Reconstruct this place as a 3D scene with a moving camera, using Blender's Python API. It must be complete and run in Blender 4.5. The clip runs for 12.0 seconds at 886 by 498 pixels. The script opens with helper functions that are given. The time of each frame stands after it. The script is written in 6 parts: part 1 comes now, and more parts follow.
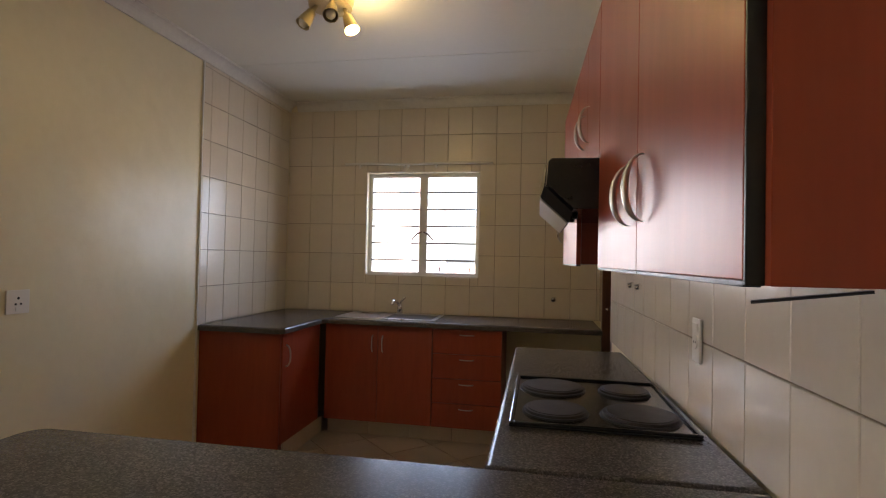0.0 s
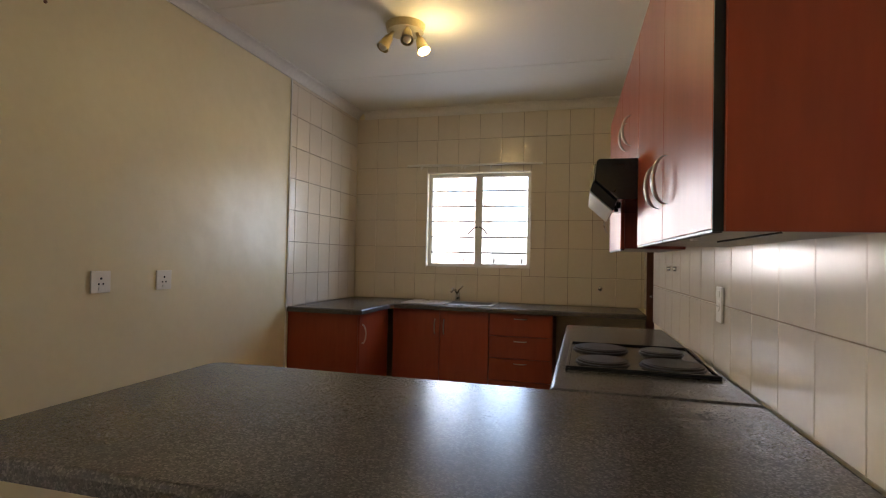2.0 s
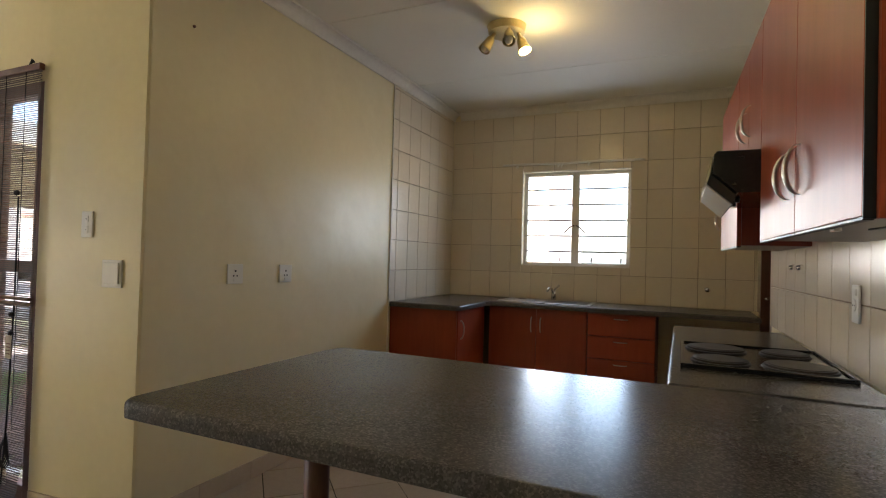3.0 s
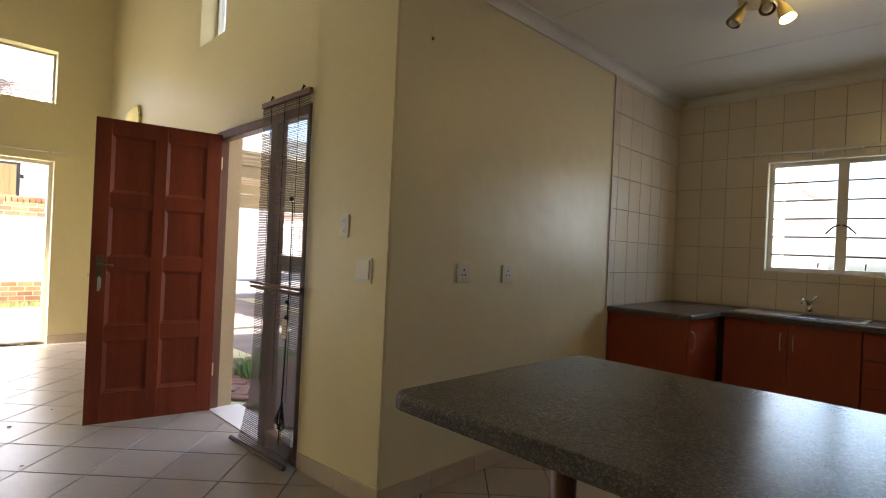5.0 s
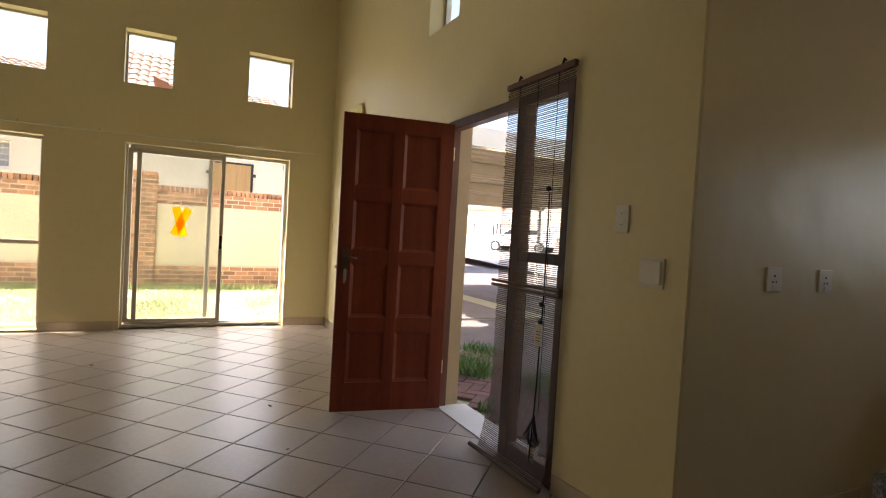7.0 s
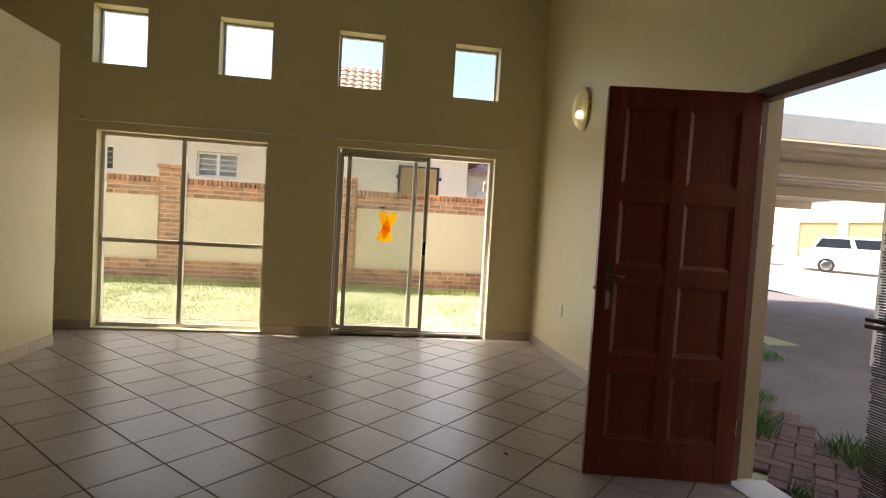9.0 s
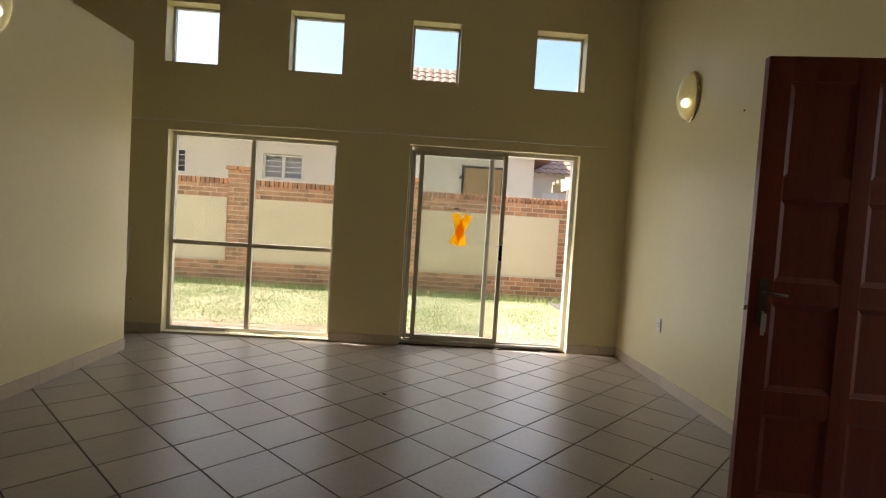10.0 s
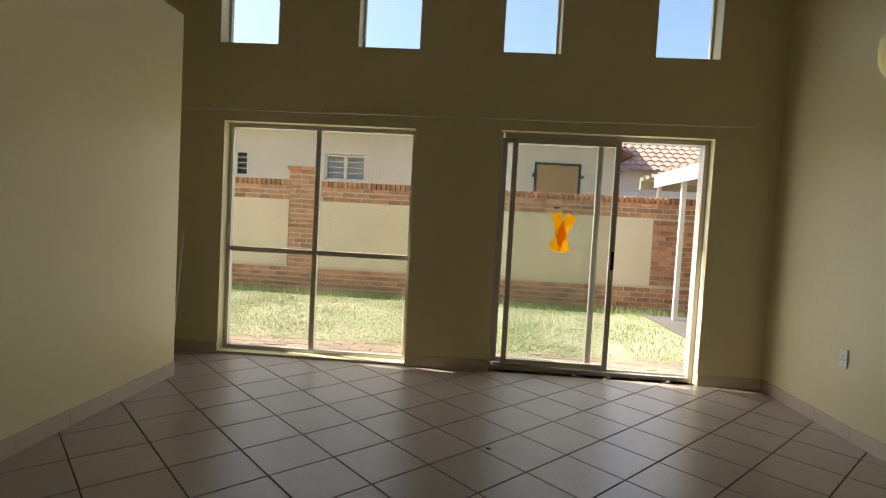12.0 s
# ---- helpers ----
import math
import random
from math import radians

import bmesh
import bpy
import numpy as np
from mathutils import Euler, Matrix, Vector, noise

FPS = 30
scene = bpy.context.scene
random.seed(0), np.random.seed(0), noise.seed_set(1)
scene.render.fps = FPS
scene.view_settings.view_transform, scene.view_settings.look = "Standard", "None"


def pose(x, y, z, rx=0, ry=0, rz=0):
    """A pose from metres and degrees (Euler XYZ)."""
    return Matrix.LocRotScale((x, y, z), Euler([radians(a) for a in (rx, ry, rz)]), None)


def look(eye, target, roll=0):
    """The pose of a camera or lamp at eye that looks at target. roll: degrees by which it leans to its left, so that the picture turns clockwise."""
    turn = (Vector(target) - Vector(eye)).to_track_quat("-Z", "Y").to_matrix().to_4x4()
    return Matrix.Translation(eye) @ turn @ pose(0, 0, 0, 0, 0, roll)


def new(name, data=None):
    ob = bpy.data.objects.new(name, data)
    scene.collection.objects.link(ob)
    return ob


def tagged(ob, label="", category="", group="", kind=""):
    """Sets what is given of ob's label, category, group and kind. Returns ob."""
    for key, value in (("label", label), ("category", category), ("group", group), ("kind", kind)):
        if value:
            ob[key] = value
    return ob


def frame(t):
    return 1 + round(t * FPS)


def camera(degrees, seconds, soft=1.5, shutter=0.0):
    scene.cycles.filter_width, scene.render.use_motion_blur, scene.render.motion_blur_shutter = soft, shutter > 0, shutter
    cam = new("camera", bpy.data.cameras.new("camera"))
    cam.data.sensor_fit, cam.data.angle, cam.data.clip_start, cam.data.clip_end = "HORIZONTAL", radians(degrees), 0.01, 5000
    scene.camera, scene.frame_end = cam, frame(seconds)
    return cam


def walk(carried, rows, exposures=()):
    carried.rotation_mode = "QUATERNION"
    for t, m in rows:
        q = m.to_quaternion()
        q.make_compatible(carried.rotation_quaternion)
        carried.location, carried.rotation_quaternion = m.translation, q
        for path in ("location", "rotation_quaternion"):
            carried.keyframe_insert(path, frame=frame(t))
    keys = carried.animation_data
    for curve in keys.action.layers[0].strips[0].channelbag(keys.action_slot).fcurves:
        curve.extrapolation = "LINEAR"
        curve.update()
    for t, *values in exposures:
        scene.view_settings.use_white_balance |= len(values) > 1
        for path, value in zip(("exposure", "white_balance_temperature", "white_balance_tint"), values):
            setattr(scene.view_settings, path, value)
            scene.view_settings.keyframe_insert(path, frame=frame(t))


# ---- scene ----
cam = camera(80.5, 12.0, 1.15)
PATH = [
    (0, (0.351, 0.686, 1.368), (-0.009, 2.653, 1.407), 1.2),
    (0.5, (0.363, 0.526, 1.364), (-0.001, 2.492, 1.406), 1.2),
    (1, (0.359, 0.372, 1.342), (-0.019, 2.336, 1.385), 1.1),
    (1.5, (0.354, 0.277, 1.317), (-0.068, 2.232, 1.356), 1.1),
    (2, (0.336, 0.234, 1.289), (-0.186, 2.164, 1.327), 1.2),
    (2.5, (0.307, 0.203, 1.276), (-0.364, 2.087, 1.311), 1.5),
    (3, (0.272, 0.14, 1.26), (-0.558, 1.96, 1.295), 1.6),
    (5, (0.086, 0.109, 1.267), (-1.34, 1.512, 1.271), 2.6),
    (5.5, (0.001, 0.085, 1.254), (-1.552, 1.345, 1.252), 2.8),
    (6, (-0.149, 0.048, 1.248), (-1.801, 1.175, 1.235), 3.0),
    (6.5, (-0.318, -0.014, 1.242), (-2.039, 1.004, 1.214), 3.2),
    (7, (-0.515, -0.07, 1.257), (-2.303, 0.824, 1.202), 3.3),
    (7.5, (-0.73, -0.135, 1.267), (-2.584, 0.613, 1.197), 3.3),
    (9.5, (-1.64, -0.428, 1.269), (-3.629, -0.241, 1.182), 3.5),
    (10, (-1.861, -0.523, 1.265), (-3.856, -0.426, 1.175), 3.6),
    (10.5, (-2.085, -0.602, 1.26), (-4.083, -0.579, 1.169), 3.5),
    (11, (-2.32, -0.678, 1.252), (-4.318, -0.719, 1.162), 3.4),
    (11.5, (-2.537, -0.766, 1.257), (-4.533, -0.848, 1.163), 3.2),
    (12, (-2.761, -0.853, 1.247), (-4.756, -0.965, 1.153), 3.1),
]
EXPOSURE = [(0, 3.55, 6250, 26), (1, 3.6, 6250, 24), (2.5, 3.68, 6250, 20), (3, 3.6, 6250, 17), (5, 3.15, 6450, 16), (5.5, 2.92, 6650, 17), (6.5, 2.45, 6800, 18), (7.5, 2.18, 6900, 18), (9.5, 1.46, 6600, 13), (10.5, 1.34, 6450, 14), (12, 1.08, 6350, 11)]
walk(cam, [(t, look(eye, target, roll)) for t, eye, target, roll in PATH], EXPOSURE)

# ---- world, sun, lamps ----
SUN_TO = Vector((-0.35, -1.5, 2.05)).normalized()
world = bpy.data.worlds.new("sky")
scene.world = world
world.use_nodes = True
wn = world.node_tree
sky = wn.nodes.new("ShaderNodeTexSky")
sky.sky_type = 'NISHITA'
sky.sun_disc = False
sky.dust_density = 3.0
sky.sun_elevation = math.asin(SUN_TO.z)
sky.sun_rotation = math.atan2(SUN_TO.x, SUN_TO.y) % (2 * math.pi)
bg = wn.nodes["Background"]
wn.links.new(sky.outputs[0], bg.inputs[0])
bg.inputs[1].default_value = 0.15
sun_data = bpy.data.lights.new("sun", 'SUN')
sun_data.energy = 5.0
sun_data.angle = radians(0.5)
sun_data.color = (1.0, 0.95, 0.86)
sun = new("sun", sun_data)
sun.matrix_world = look((0, 0, 20), Vector((0, 0, 20)) - SUN_TO)


def window_light(name, place, aim, w, h, power, colour=(0.93, 0.97, 1.0)):
    """The sky's light in a window's opening."""
    d = bpy.data.lights.new(name, 'AREA')
    d.shape, d.size, d.size_y, d.energy = 'RECTANGLE', w, h, power
    d.color = colour
    ob = new(name, d)
    ob.matrix_world = look(place, aim)
    return ob


window_light("sky_in_big_window", (-7.46, -2.23, 1.05), (0, -2.23, 1.05), 1.6, 1.9, 4.0)
window_light("sky_in_sliding_door", (-7.46, 0.22, 1.05), (0, 0.22, 1.05), 1.6, 1.9, 5.8)
window_light("sky_in_kitchen_window", (-0.65, 5.34, 1.66), (-0.65, 0, 1.3), 0.95, 0.85, 1.1, (0.76, 0.87, 1.0))

# ---- materials ----


def nodes_of(name):
    m = bpy.data.materials.new(name)
    m.use_nodes = True
    return m, m.node_tree.nodes, m.node_tree.links, m.node_tree.nodes["Principled BSDF"]


def surface(name, a, b=None, rough=0.5, scale=6.0, fine=60.0, amount=0.5, bump=0.0, metal=0.0, coat=0.0,
            stretch=(1, 1, 1), piece=0.0, rough_var=0.1, bump_scale=None, spec=0.5, swell=0.0):
    """A surface between two colours by noise at two scales, with relief; piece: how far pieces differ."""
    m, n, l, p = nodes_of(name)
    b = b or tuple(c * 0.8 for c in a)
    geo = n.new("ShaderNodeNewGeometry")
    mp = n.new("ShaderNodeMapping")
    mp.inputs["Scale"].default_value = stretch
    l.new(geo.outputs["Position"], mp.inputs[0])
    n1, n2 = n.new("ShaderNodeTexNoise"), n.new("ShaderNodeTexNoise")
    n1.inputs["Scale"].default_value, n2.inputs["Scale"].default_value = scale, fine
    n1.inputs["Detail"].default_value, n2.inputs["Detail"].default_value = 4, 3
    l.new(mp.outputs[0], n1.inputs[0])
    l.new(mp.outputs[0], n2.inputs[0])
    mix = n.new("ShaderNodeMath")
    mix.operation = 'MULTIPLY_ADD'
    l.new(n2.outputs[0], mix.inputs[0])
    mix.inputs[1].default_value = 0.5
    half = n.new("ShaderNodeMath")
    half.operation = 'MULTIPLY'
    l.new(n1.outputs[0], half.inputs[0])
    half.inputs[1].default_value = 0.5
    l.new(half.outputs[0], mix.inputs[2])
    ramp = n.new("ShaderNodeValToRGB")
    ramp.color_ramp.elements[0].position = 0.5 - 0.28 * (1.2 - amount)
    ramp.color_ramp.elements[1].position = 0.5 + 0.28 * (1.2 - amount)
    ramp.color_ramp.elements[0].color = (*a, 1)
    ramp.color_ramp.elements[1].color = (*b, 1)
    l.new(mix.outputs[0], ramp.inputs[0])
    colour = ramp.outputs[0]
    if piece:
        info = n.new("ShaderNodeObjectInfo")
        rng = n.new("ShaderNodeMapRange")
        rng.inputs["To Min"].default_value, rng.inputs["To Max"].default_value = 1 - piece, 1 + piece
        l.new(info.outputs["Random"], rng.inputs[0])
        hsv = n.new("ShaderNodeHueSaturation")
        l.new(colour, hsv.inputs["Color"])
        l.new(rng.outputs[0], hsv.inputs["Value"])
        colour = hsv.outputs[0]
    l.new(colour, p.inputs["Base Color"])
    rr = n.new("ShaderNodeMapRange")
    rr.inputs["To Min"].default_value, rr.inputs["To Max"].default_value = max(0.02, rough - rough_var), min(1, rough + rough_var)
    l.new(n1.outputs[0], rr.inputs[0])
    l.new(rr.outputs[0], p.inputs["Roughness"])
    p.inputs["Metallic"].default_value = metal
    p.inputs["Coat Weight"].default_value = coat
    p.inputs["Coat Roughness"].default_value = 0.08
    p.inputs["Specular IOR Level"].default_value = spec
    if bump:
        bp = n.new("ShaderNodeBump")
        bp.inputs["Strength"].default_value = 1.0
        bp.inputs["Distance"].default_value = bump
        if bump_scale:
            n3 = n.new("ShaderNodeTexNoise")
            n3.inputs["Scale"].default_value = bump_scale
            l.new(mp.outputs[0], n3.inputs[0])
            l.new(n3.outputs[0], bp.inputs["Height"])
        else:
            l.new(n2.outputs[0], bp.inputs["Height"])
        if swell:
            n4, b2 = n.new("ShaderNodeTexNoise"), n.new("ShaderNodeBump")
            n4.inputs["Scale"].default_value, n4.inputs["Detail"].default_value = 4.0, 1.5
            l.new(mp.outputs[0], n4.inputs[0])
            b2.inputs["Distance"].default_value = swell
            l.new(n4.outputs[0], b2.inputs["Height"])
            l.new(b2.outputs[0], bp.inputs["Normal"])
        l.new(bp.outputs[0], p.inputs["Normal"])
    return m


def glowing(name, colour, strength):
    m, n, l, p = nodes_of(name)
    p.inputs["Base Color"].default_value = (*colour, 1)
    p.inputs["Emission Color"].default_value = (*colour, 1)
    p.inputs["Emission Strength"].default_value = strength
    return m


def pane_glass(name, tint=(0.93, 0.96, 0.95), dust=0.0, dust_colour=(0.75, 0.75, 0.72)):
    m, n, l, p = nodes_of(name)
    out = n["Material Output"]
    n.remove(p)
    tr, gl, fr, mx = (n.new("ShaderNodeBsdfTransparent"), n.new("ShaderNodeBsdfGlossy"), n.new("ShaderNodeLayerWeight"),
                      n.new("ShaderNodeMixShader"))
    tr.inputs[0].default_value = (*tint, 1)
    gl.inputs["Roughness"].default_value = 0.03
    fr.inputs[0].default_value = 0.5
    pw, ma = n.new("ShaderNodeMath"), n.new("ShaderNodeMath")
    pw.operation, ma.operation = 'POWER', 'MULTIPLY_ADD'
    pw.inputs[1].default_value = 5.0
    ma.inputs[1].default_value, ma.inputs[2].default_value = 0.9, 0.04
    l.new(fr.outputs["Facing"], pw.inputs[0])
    l.new(pw.outputs[0], ma.inputs[0])
    l.new(ma.outputs[0], mx.inputs[0])
    l.new(tr.outputs[0], mx.inputs[1])
    l.new(gl.outputs[0], mx.inputs[2])
    last = mx
    if dust:
        df, m2, tc, nz, mu = (n.new("ShaderNodeBsdfDiffuse"), n.new("ShaderNodeMixShader"), n.new("ShaderNodeNewGeometry"),
                              n.new("ShaderNodeTexNoise"), n.new("ShaderNodeMath"))
        df.inputs[0].default_value = (*dust_colour, 1)
        nz.inputs["Scale"].default_value = 3.0
        nz.inputs["Detail"].default_value = 6.0
        l.new(tc.outputs["Position"], nz.inputs[0])
        mu.operation = 'MULTIPLY'
        l.new(nz.outputs[0], mu.inputs[0])
        mu.inputs[1].default_value = dust * 2
        l.new(mu.outputs[0], m2.inputs[0])
        l.new(mx.outputs[0], m2.inputs[1])
        l.new(df.outputs[0], m2.inputs[2])
        last = m2
    l.new(last.outputs[0], out.inputs[0])
    return m


WALL = surface("cream_yellow_paint", (0.78, 0.69, 0.43), (0.73, 0.64, 0.38), 0.40, 1.2, 25, 0.4, 0.0006, bump_scale=90, spec=0.45, swell=0.004)
WALL_K = surface("cream_paint", (0.78, 0.70, 0.48), (0.73, 0.65, 0.43), 0.37, 1.4, 25, 0.4, 0.0004, bump_scale=90, spec=0.38, swell=0.011, rough_var=0.07)
CEIL = surface("ceiling_paint", (0.80, 0.77, 0.68), (0.77, 0.74, 0.65), 0.6, 1.0, 30, 0.3)
CORNICE = surface("cornice_white", (0.80, 0.77, 0.70), None, 0.5, 3, 30, 0.2)
EXT = surface("outside_plaster", (0.72, 0.62, 0.46), (0.66, 0.56, 0.41), 0.85, 2, 40, 0.4, 0.002, bump_scale=120)
EXT_PALE = surface("pale_outside_plaster", (0.72, 0.64, 0.54), (0.66, 0.58, 0.48), 0.85, 1.5, 40, 0.4, 0.002, bump_scale=120)
FLOOR_TILE = surface("glazed_beige_floor_tile", (0.33, 0.275, 0.222), (0.41, 0.345, 0.28), 0.325, 3, 35, 0.4, 0.00012, piece=0.05, rough_var=0.03, bump_scale=12, spec=0.4)
FLOOR_GROUT = surface("dark_floor_grout", (0.05, 0.042, 0.036), (0.09, 0.075, 0.06), 0.9, 8, 90, 0.5)
WALL_TILE = surface("glazed_cream_wall_tile", (0.74, 0.66, 0.53), (0.70, 0.62, 0.49), 0.22, 6, 40, 0.4, 0.0004, piece=0.035, rough_var=0.04, bump_scale=12)
WALL_GROUT = surface("brown_wall_grout", (0.22, 0.15, 0.10), (0.32, 0.23, 0.16), 0.9, 10, 90, 0.5)
SKIRT = surface("skirting_tile", (0.60, 0.51, 0.40), (0.54, 0.45, 0.34), 0.21, 8, 50, 0.4, piece=0.05, rough_var=0.04)
RED_WOOD = surface("cherry_red_melamine", (0.34, 0.066, 0.027), (0.25, 0.044, 0.019), 0.345, 2, 9, 0.35, stretch=(4, 4, 0.6), rough_var=0.035, spec=0.36)
RED_DARK = surface("cherry_red_carcass", (0.20, 0.032, 0.016), (0.15, 0.022, 0.012), 0.35, 3, 22, 0.5, stretch=(5, 5, 0.5))
BLACK_EDGE = surface("black_edging", (0.012, 0.012, 0.014), None, 0.35, 8, 60, 0.3)
DOOR_WOOD = surface("meranti_door_varnish", (0.235, 0.043, 0.016), (0.12, 0.020, 0.009), 0.40, 1.6, 30, 0.5, 0.0005, stretch=(9, 9, 0.6), rough_var=0.08, spec=0.35)
FRAME_WOOD = surface("dark_frame_wood", (0.16, 0.062, 0.036), (0.10, 0.038, 0.022), 0.4, 3, 30, 0.6, 0.0005, stretch=(9, 9, 0.6))
STEEL = surface("brushed_steel", (0.62, 0.60, 0.57), (0.54, 0.52, 0.49), 0.3, 4, 80, 0.4, metal=1.0)
CHROME = surface("chrome", (0.75, 0.74, 0.72), None, 0.12, 4, 80, 0.3, metal=1.0)
ALU = surface("bronze_aluminium", (0.58, 0.53, 0.43), (0.52, 0.47, 0.38), 0.4, 4, 60, 0.4, metal=0.4)
ALU_LIGHT = surface("pale_aluminium", (0.60, 0.57, 0.50), (0.54, 0.51, 0.45), 0.4, 4, 60, 0.4, metal=0.5)
BLACK = surface("black_enamel", (0.012, 0.012, 0.013), (0.02, 0.02, 0.021), 0.16, 4, 70, 0.4, rough_var=0.06)
IRON = surface("cast_iron", (0.016, 0.013, 0.012), (0.032, 0.024, 0.021), 0.45, 20, 120, 0.6, 0.0005)
PLASTIC = surface("white_plastic", (0.80, 0.77, 0.70), (0.76, 0.73, 0.66), 0.35, 6, 60, 0.3)
WHITE_PAINT = surface("white_gloss_paint", (0.80, 0.77, 0.70), (0.70, 0.66, 0.58), 0.35, 6, 60, 0.4)
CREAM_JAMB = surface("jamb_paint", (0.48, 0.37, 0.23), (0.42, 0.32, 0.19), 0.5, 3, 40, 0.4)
GLASS = pane_glass("window_glass")
GLASS_DUSTY = pane_glass("dusty_window_glass", (0.93, 0.93, 0.90), 0.07, (0.7, 0.68, 0.62))
RUBBER = surface("rubber", (0.02, 0.02, 0.02), None, 0.8, 10, 60, 0.4)
TAPE = surface("orange_tape", (0.90, 0.47, 0.03), (0.85, 0.40, 0.02), 0.4, 10, 60, 0.4)


def let_light_through(m, colour, share):
    """Thin stuff that daylight shines through."""
    n, l = m.node_tree.nodes, m.node_tree.links
    out = [k for k in n if k.type == 'OUTPUT_MATERIAL'][0]
    src = out.inputs["Surface"].links[0].from_socket
    tr = n.new("ShaderNodeBsdfTranslucent")
    tr.inputs["Color"].default_value = (*colour, 1)
    mix = n.new("ShaderNodeMixShader")
    mix.inputs[0].default_value = share
    l.new(src, mix.inputs[1])
    l.new(tr.outputs[0], mix.inputs[2])
    l.new(mix.outputs[0], out.inputs["Surface"])


let_light_through(TAPE, (1.0, 0.66, 0.06), 0.7)
BULB = glowing("lit_bulb", (1.0, 0.72, 0.25), 22.0)
BRASS = surface("cream_brass_lamp", (0.66, 0.55, 0.30), (0.56, 0.46, 0.24), 0.3, 6, 60, 0.4, metal=0.4)
DARK_BRASS = surface("dark_brass", (0.16, 0.12, 0.08), (0.10, 0.075, 0.05), 0.4, 10, 80, 0.5, metal=0.8)


def counter_stone(name):
    """Salt-and-pepper laminate: dark, grey and pale flecks about 3 mm wide."""
    m, n, l, p = nodes_of(name)
    geo = n.new("ShaderNodeNewGeometry")
    cloud, grain, fleck = n.new("ShaderNodeTexNoise"), n.new("ShaderNodeTexNoise"), n.new("ShaderNodeTexVoronoi")
    cloud.inputs["Scale"].default_value = 9
    grain.inputs["Scale"].default_value = 110
    fleck.inputs["Scale"].default_value = 250
    for t in (cloud, grain, fleck):
        l.new(geo.outputs["Position"], t.inputs["Vector"])
    pick = n.new("ShaderNodeSeparateColor")
    l.new(fleck.outputs["Color"], pick.inputs[0])
    shift = n.new("ShaderNodeMath")
    shift.operation = 'MULTIPLY_ADD'
    l.new(cloud.outputs[0], shift.inputs[0])
    shift.inputs[1].default_value = 0.22
    l.new(pick.outputs[0], shift.inputs[2])
    r = n.new("ShaderNodeValToRGB")
    e = r.color_ramp.elements
    e[0].position, e[0].color = 0.30, (0.066, 0.061, 0.056, 1)
    e[1].position, e[1].color = 1.0, (0.145, 0.133, 0.121, 1)
    for at, tone in ((0.5, (0.086, 0.079, 0.072, 1)), (0.82, (0.096, 0.088, 0.081, 1))):
        e.new(at).color = tone
    l.new(shift.outputs[0], r.inputs[0])
    l.new(r.outputs[0], p.inputs["Base Color"])
    p.inputs["Roughness"].default_value = 0.24
    p.inputs["Specular IOR Level"].default_value = 0.23
    bp = n.new("ShaderNodeBump")
    bp.inputs["Distance"].default_value = 0.00004
    l.new(grain.outputs[0], bp.inputs["Height"])
    l.new(bp.outputs[0], p.inputs["Normal"])
    return m


COUNTER = counter_stone("grey_speckled_laminate")

# ---- mesh helpers ----


def bm_box(bm, x0, x1, y0, y1, z0, z1, bevel=0.0, m=None):
    r = bmesh.ops.create_cube(bm, size=1)
    vs = r["verts"]
    for v in vs:
        v.co = Vector(((x0 + x1) / 2 + v.co.x * (x1 - x0), (y0 + y1) / 2 + v.co.y * (y1 - y0), (z0 + z1) / 2 + v.co.z * (z1 - z0)))
    if bevel:
        es = {e for v in vs for e in v.link_edges}
        got = bmesh.ops.bevel(bm, geom=list(es), offset=bevel, segments=2, affect='EDGES', profile=0.6)
        vs = list({v for f in got["faces"] for v in f.verts} | {v for v in vs if v.is_valid})
    if m is not None:
        bmesh.ops.transform(bm, matrix=m, verts=[v for v in vs if v.is_valid])
    return vs


def bm_cyl(bm, a, b, r0, r1=None, seg=16, caps=True):
    a, b = Vector(a), Vector(b)
    d = b - a
    m = Matrix.Translation((a + b) / 2) @ d.to_track_quat('Z', 'Y').to_matrix().to_4x4()
    bmesh.ops.create_cone(bm, cap_ends=caps, segments=seg, radius1=r0, radius2=r0 if r1 is None else r1, depth=d.length, matrix=m)


def bm_tube(bm, pts, r, seg=8):
    """A round bar swept along pts, closed at both ends."""
    pts = [Vector(p) for p in pts]
    rings, side = [], None
    for i, p in enumerate(pts):
        d = (pts[min(i + 1, len(pts) - 1)] - pts[max(i - 1, 0)]).normalized()
        if side is None:
            side = d.orthogonal().normalized()
        side = (side - d * side.dot(d)).normalized()
        up = d.cross(side)
        rings.append([bm.verts.new(p + (side * math.cos(a) + up * math.sin(a)) * r) for a in [2 * math.pi * k / seg for k in range(seg)]])
    for a, c in zip(rings, rings[1:]):
        for k in range(seg):
            bm.faces.new((a[k], a[(k + 1) % seg], c[(k + 1) % seg], c[k]))
    bm.faces.new(rings[0][::-1])
    bm.faces.new(rings[-1])


def mesh_of(name, bm, mat, smooth=False):
    me = bpy.data.meshes.new(name)
    bmesh.ops.recalc_face_normals(bm, faces=bm.faces)
    bm.to_mesh(me)
    bm.free()
    me.materials.append(mat)
    if smooth:
        for f in me.polygons:
            f.use_smooth = True
    return me


def part(name, bm, mat, parent=None, label="", smooth=False):
    ob = new(name, mesh_of(name, bm, mat, smooth))
    if parent:
        ob.parent = parent
    if label:
        ob["label"] = label
    return ob


def box(name, x0, x1, y0, y1, z0, z1, mat, parent=None, bevel=0.0, label=""):
    bm = bmesh.new()
    bm_box(bm, x0, x1, y0, y1, z0, z1, bevel)
    return part(name, bm, mat, parent, label)


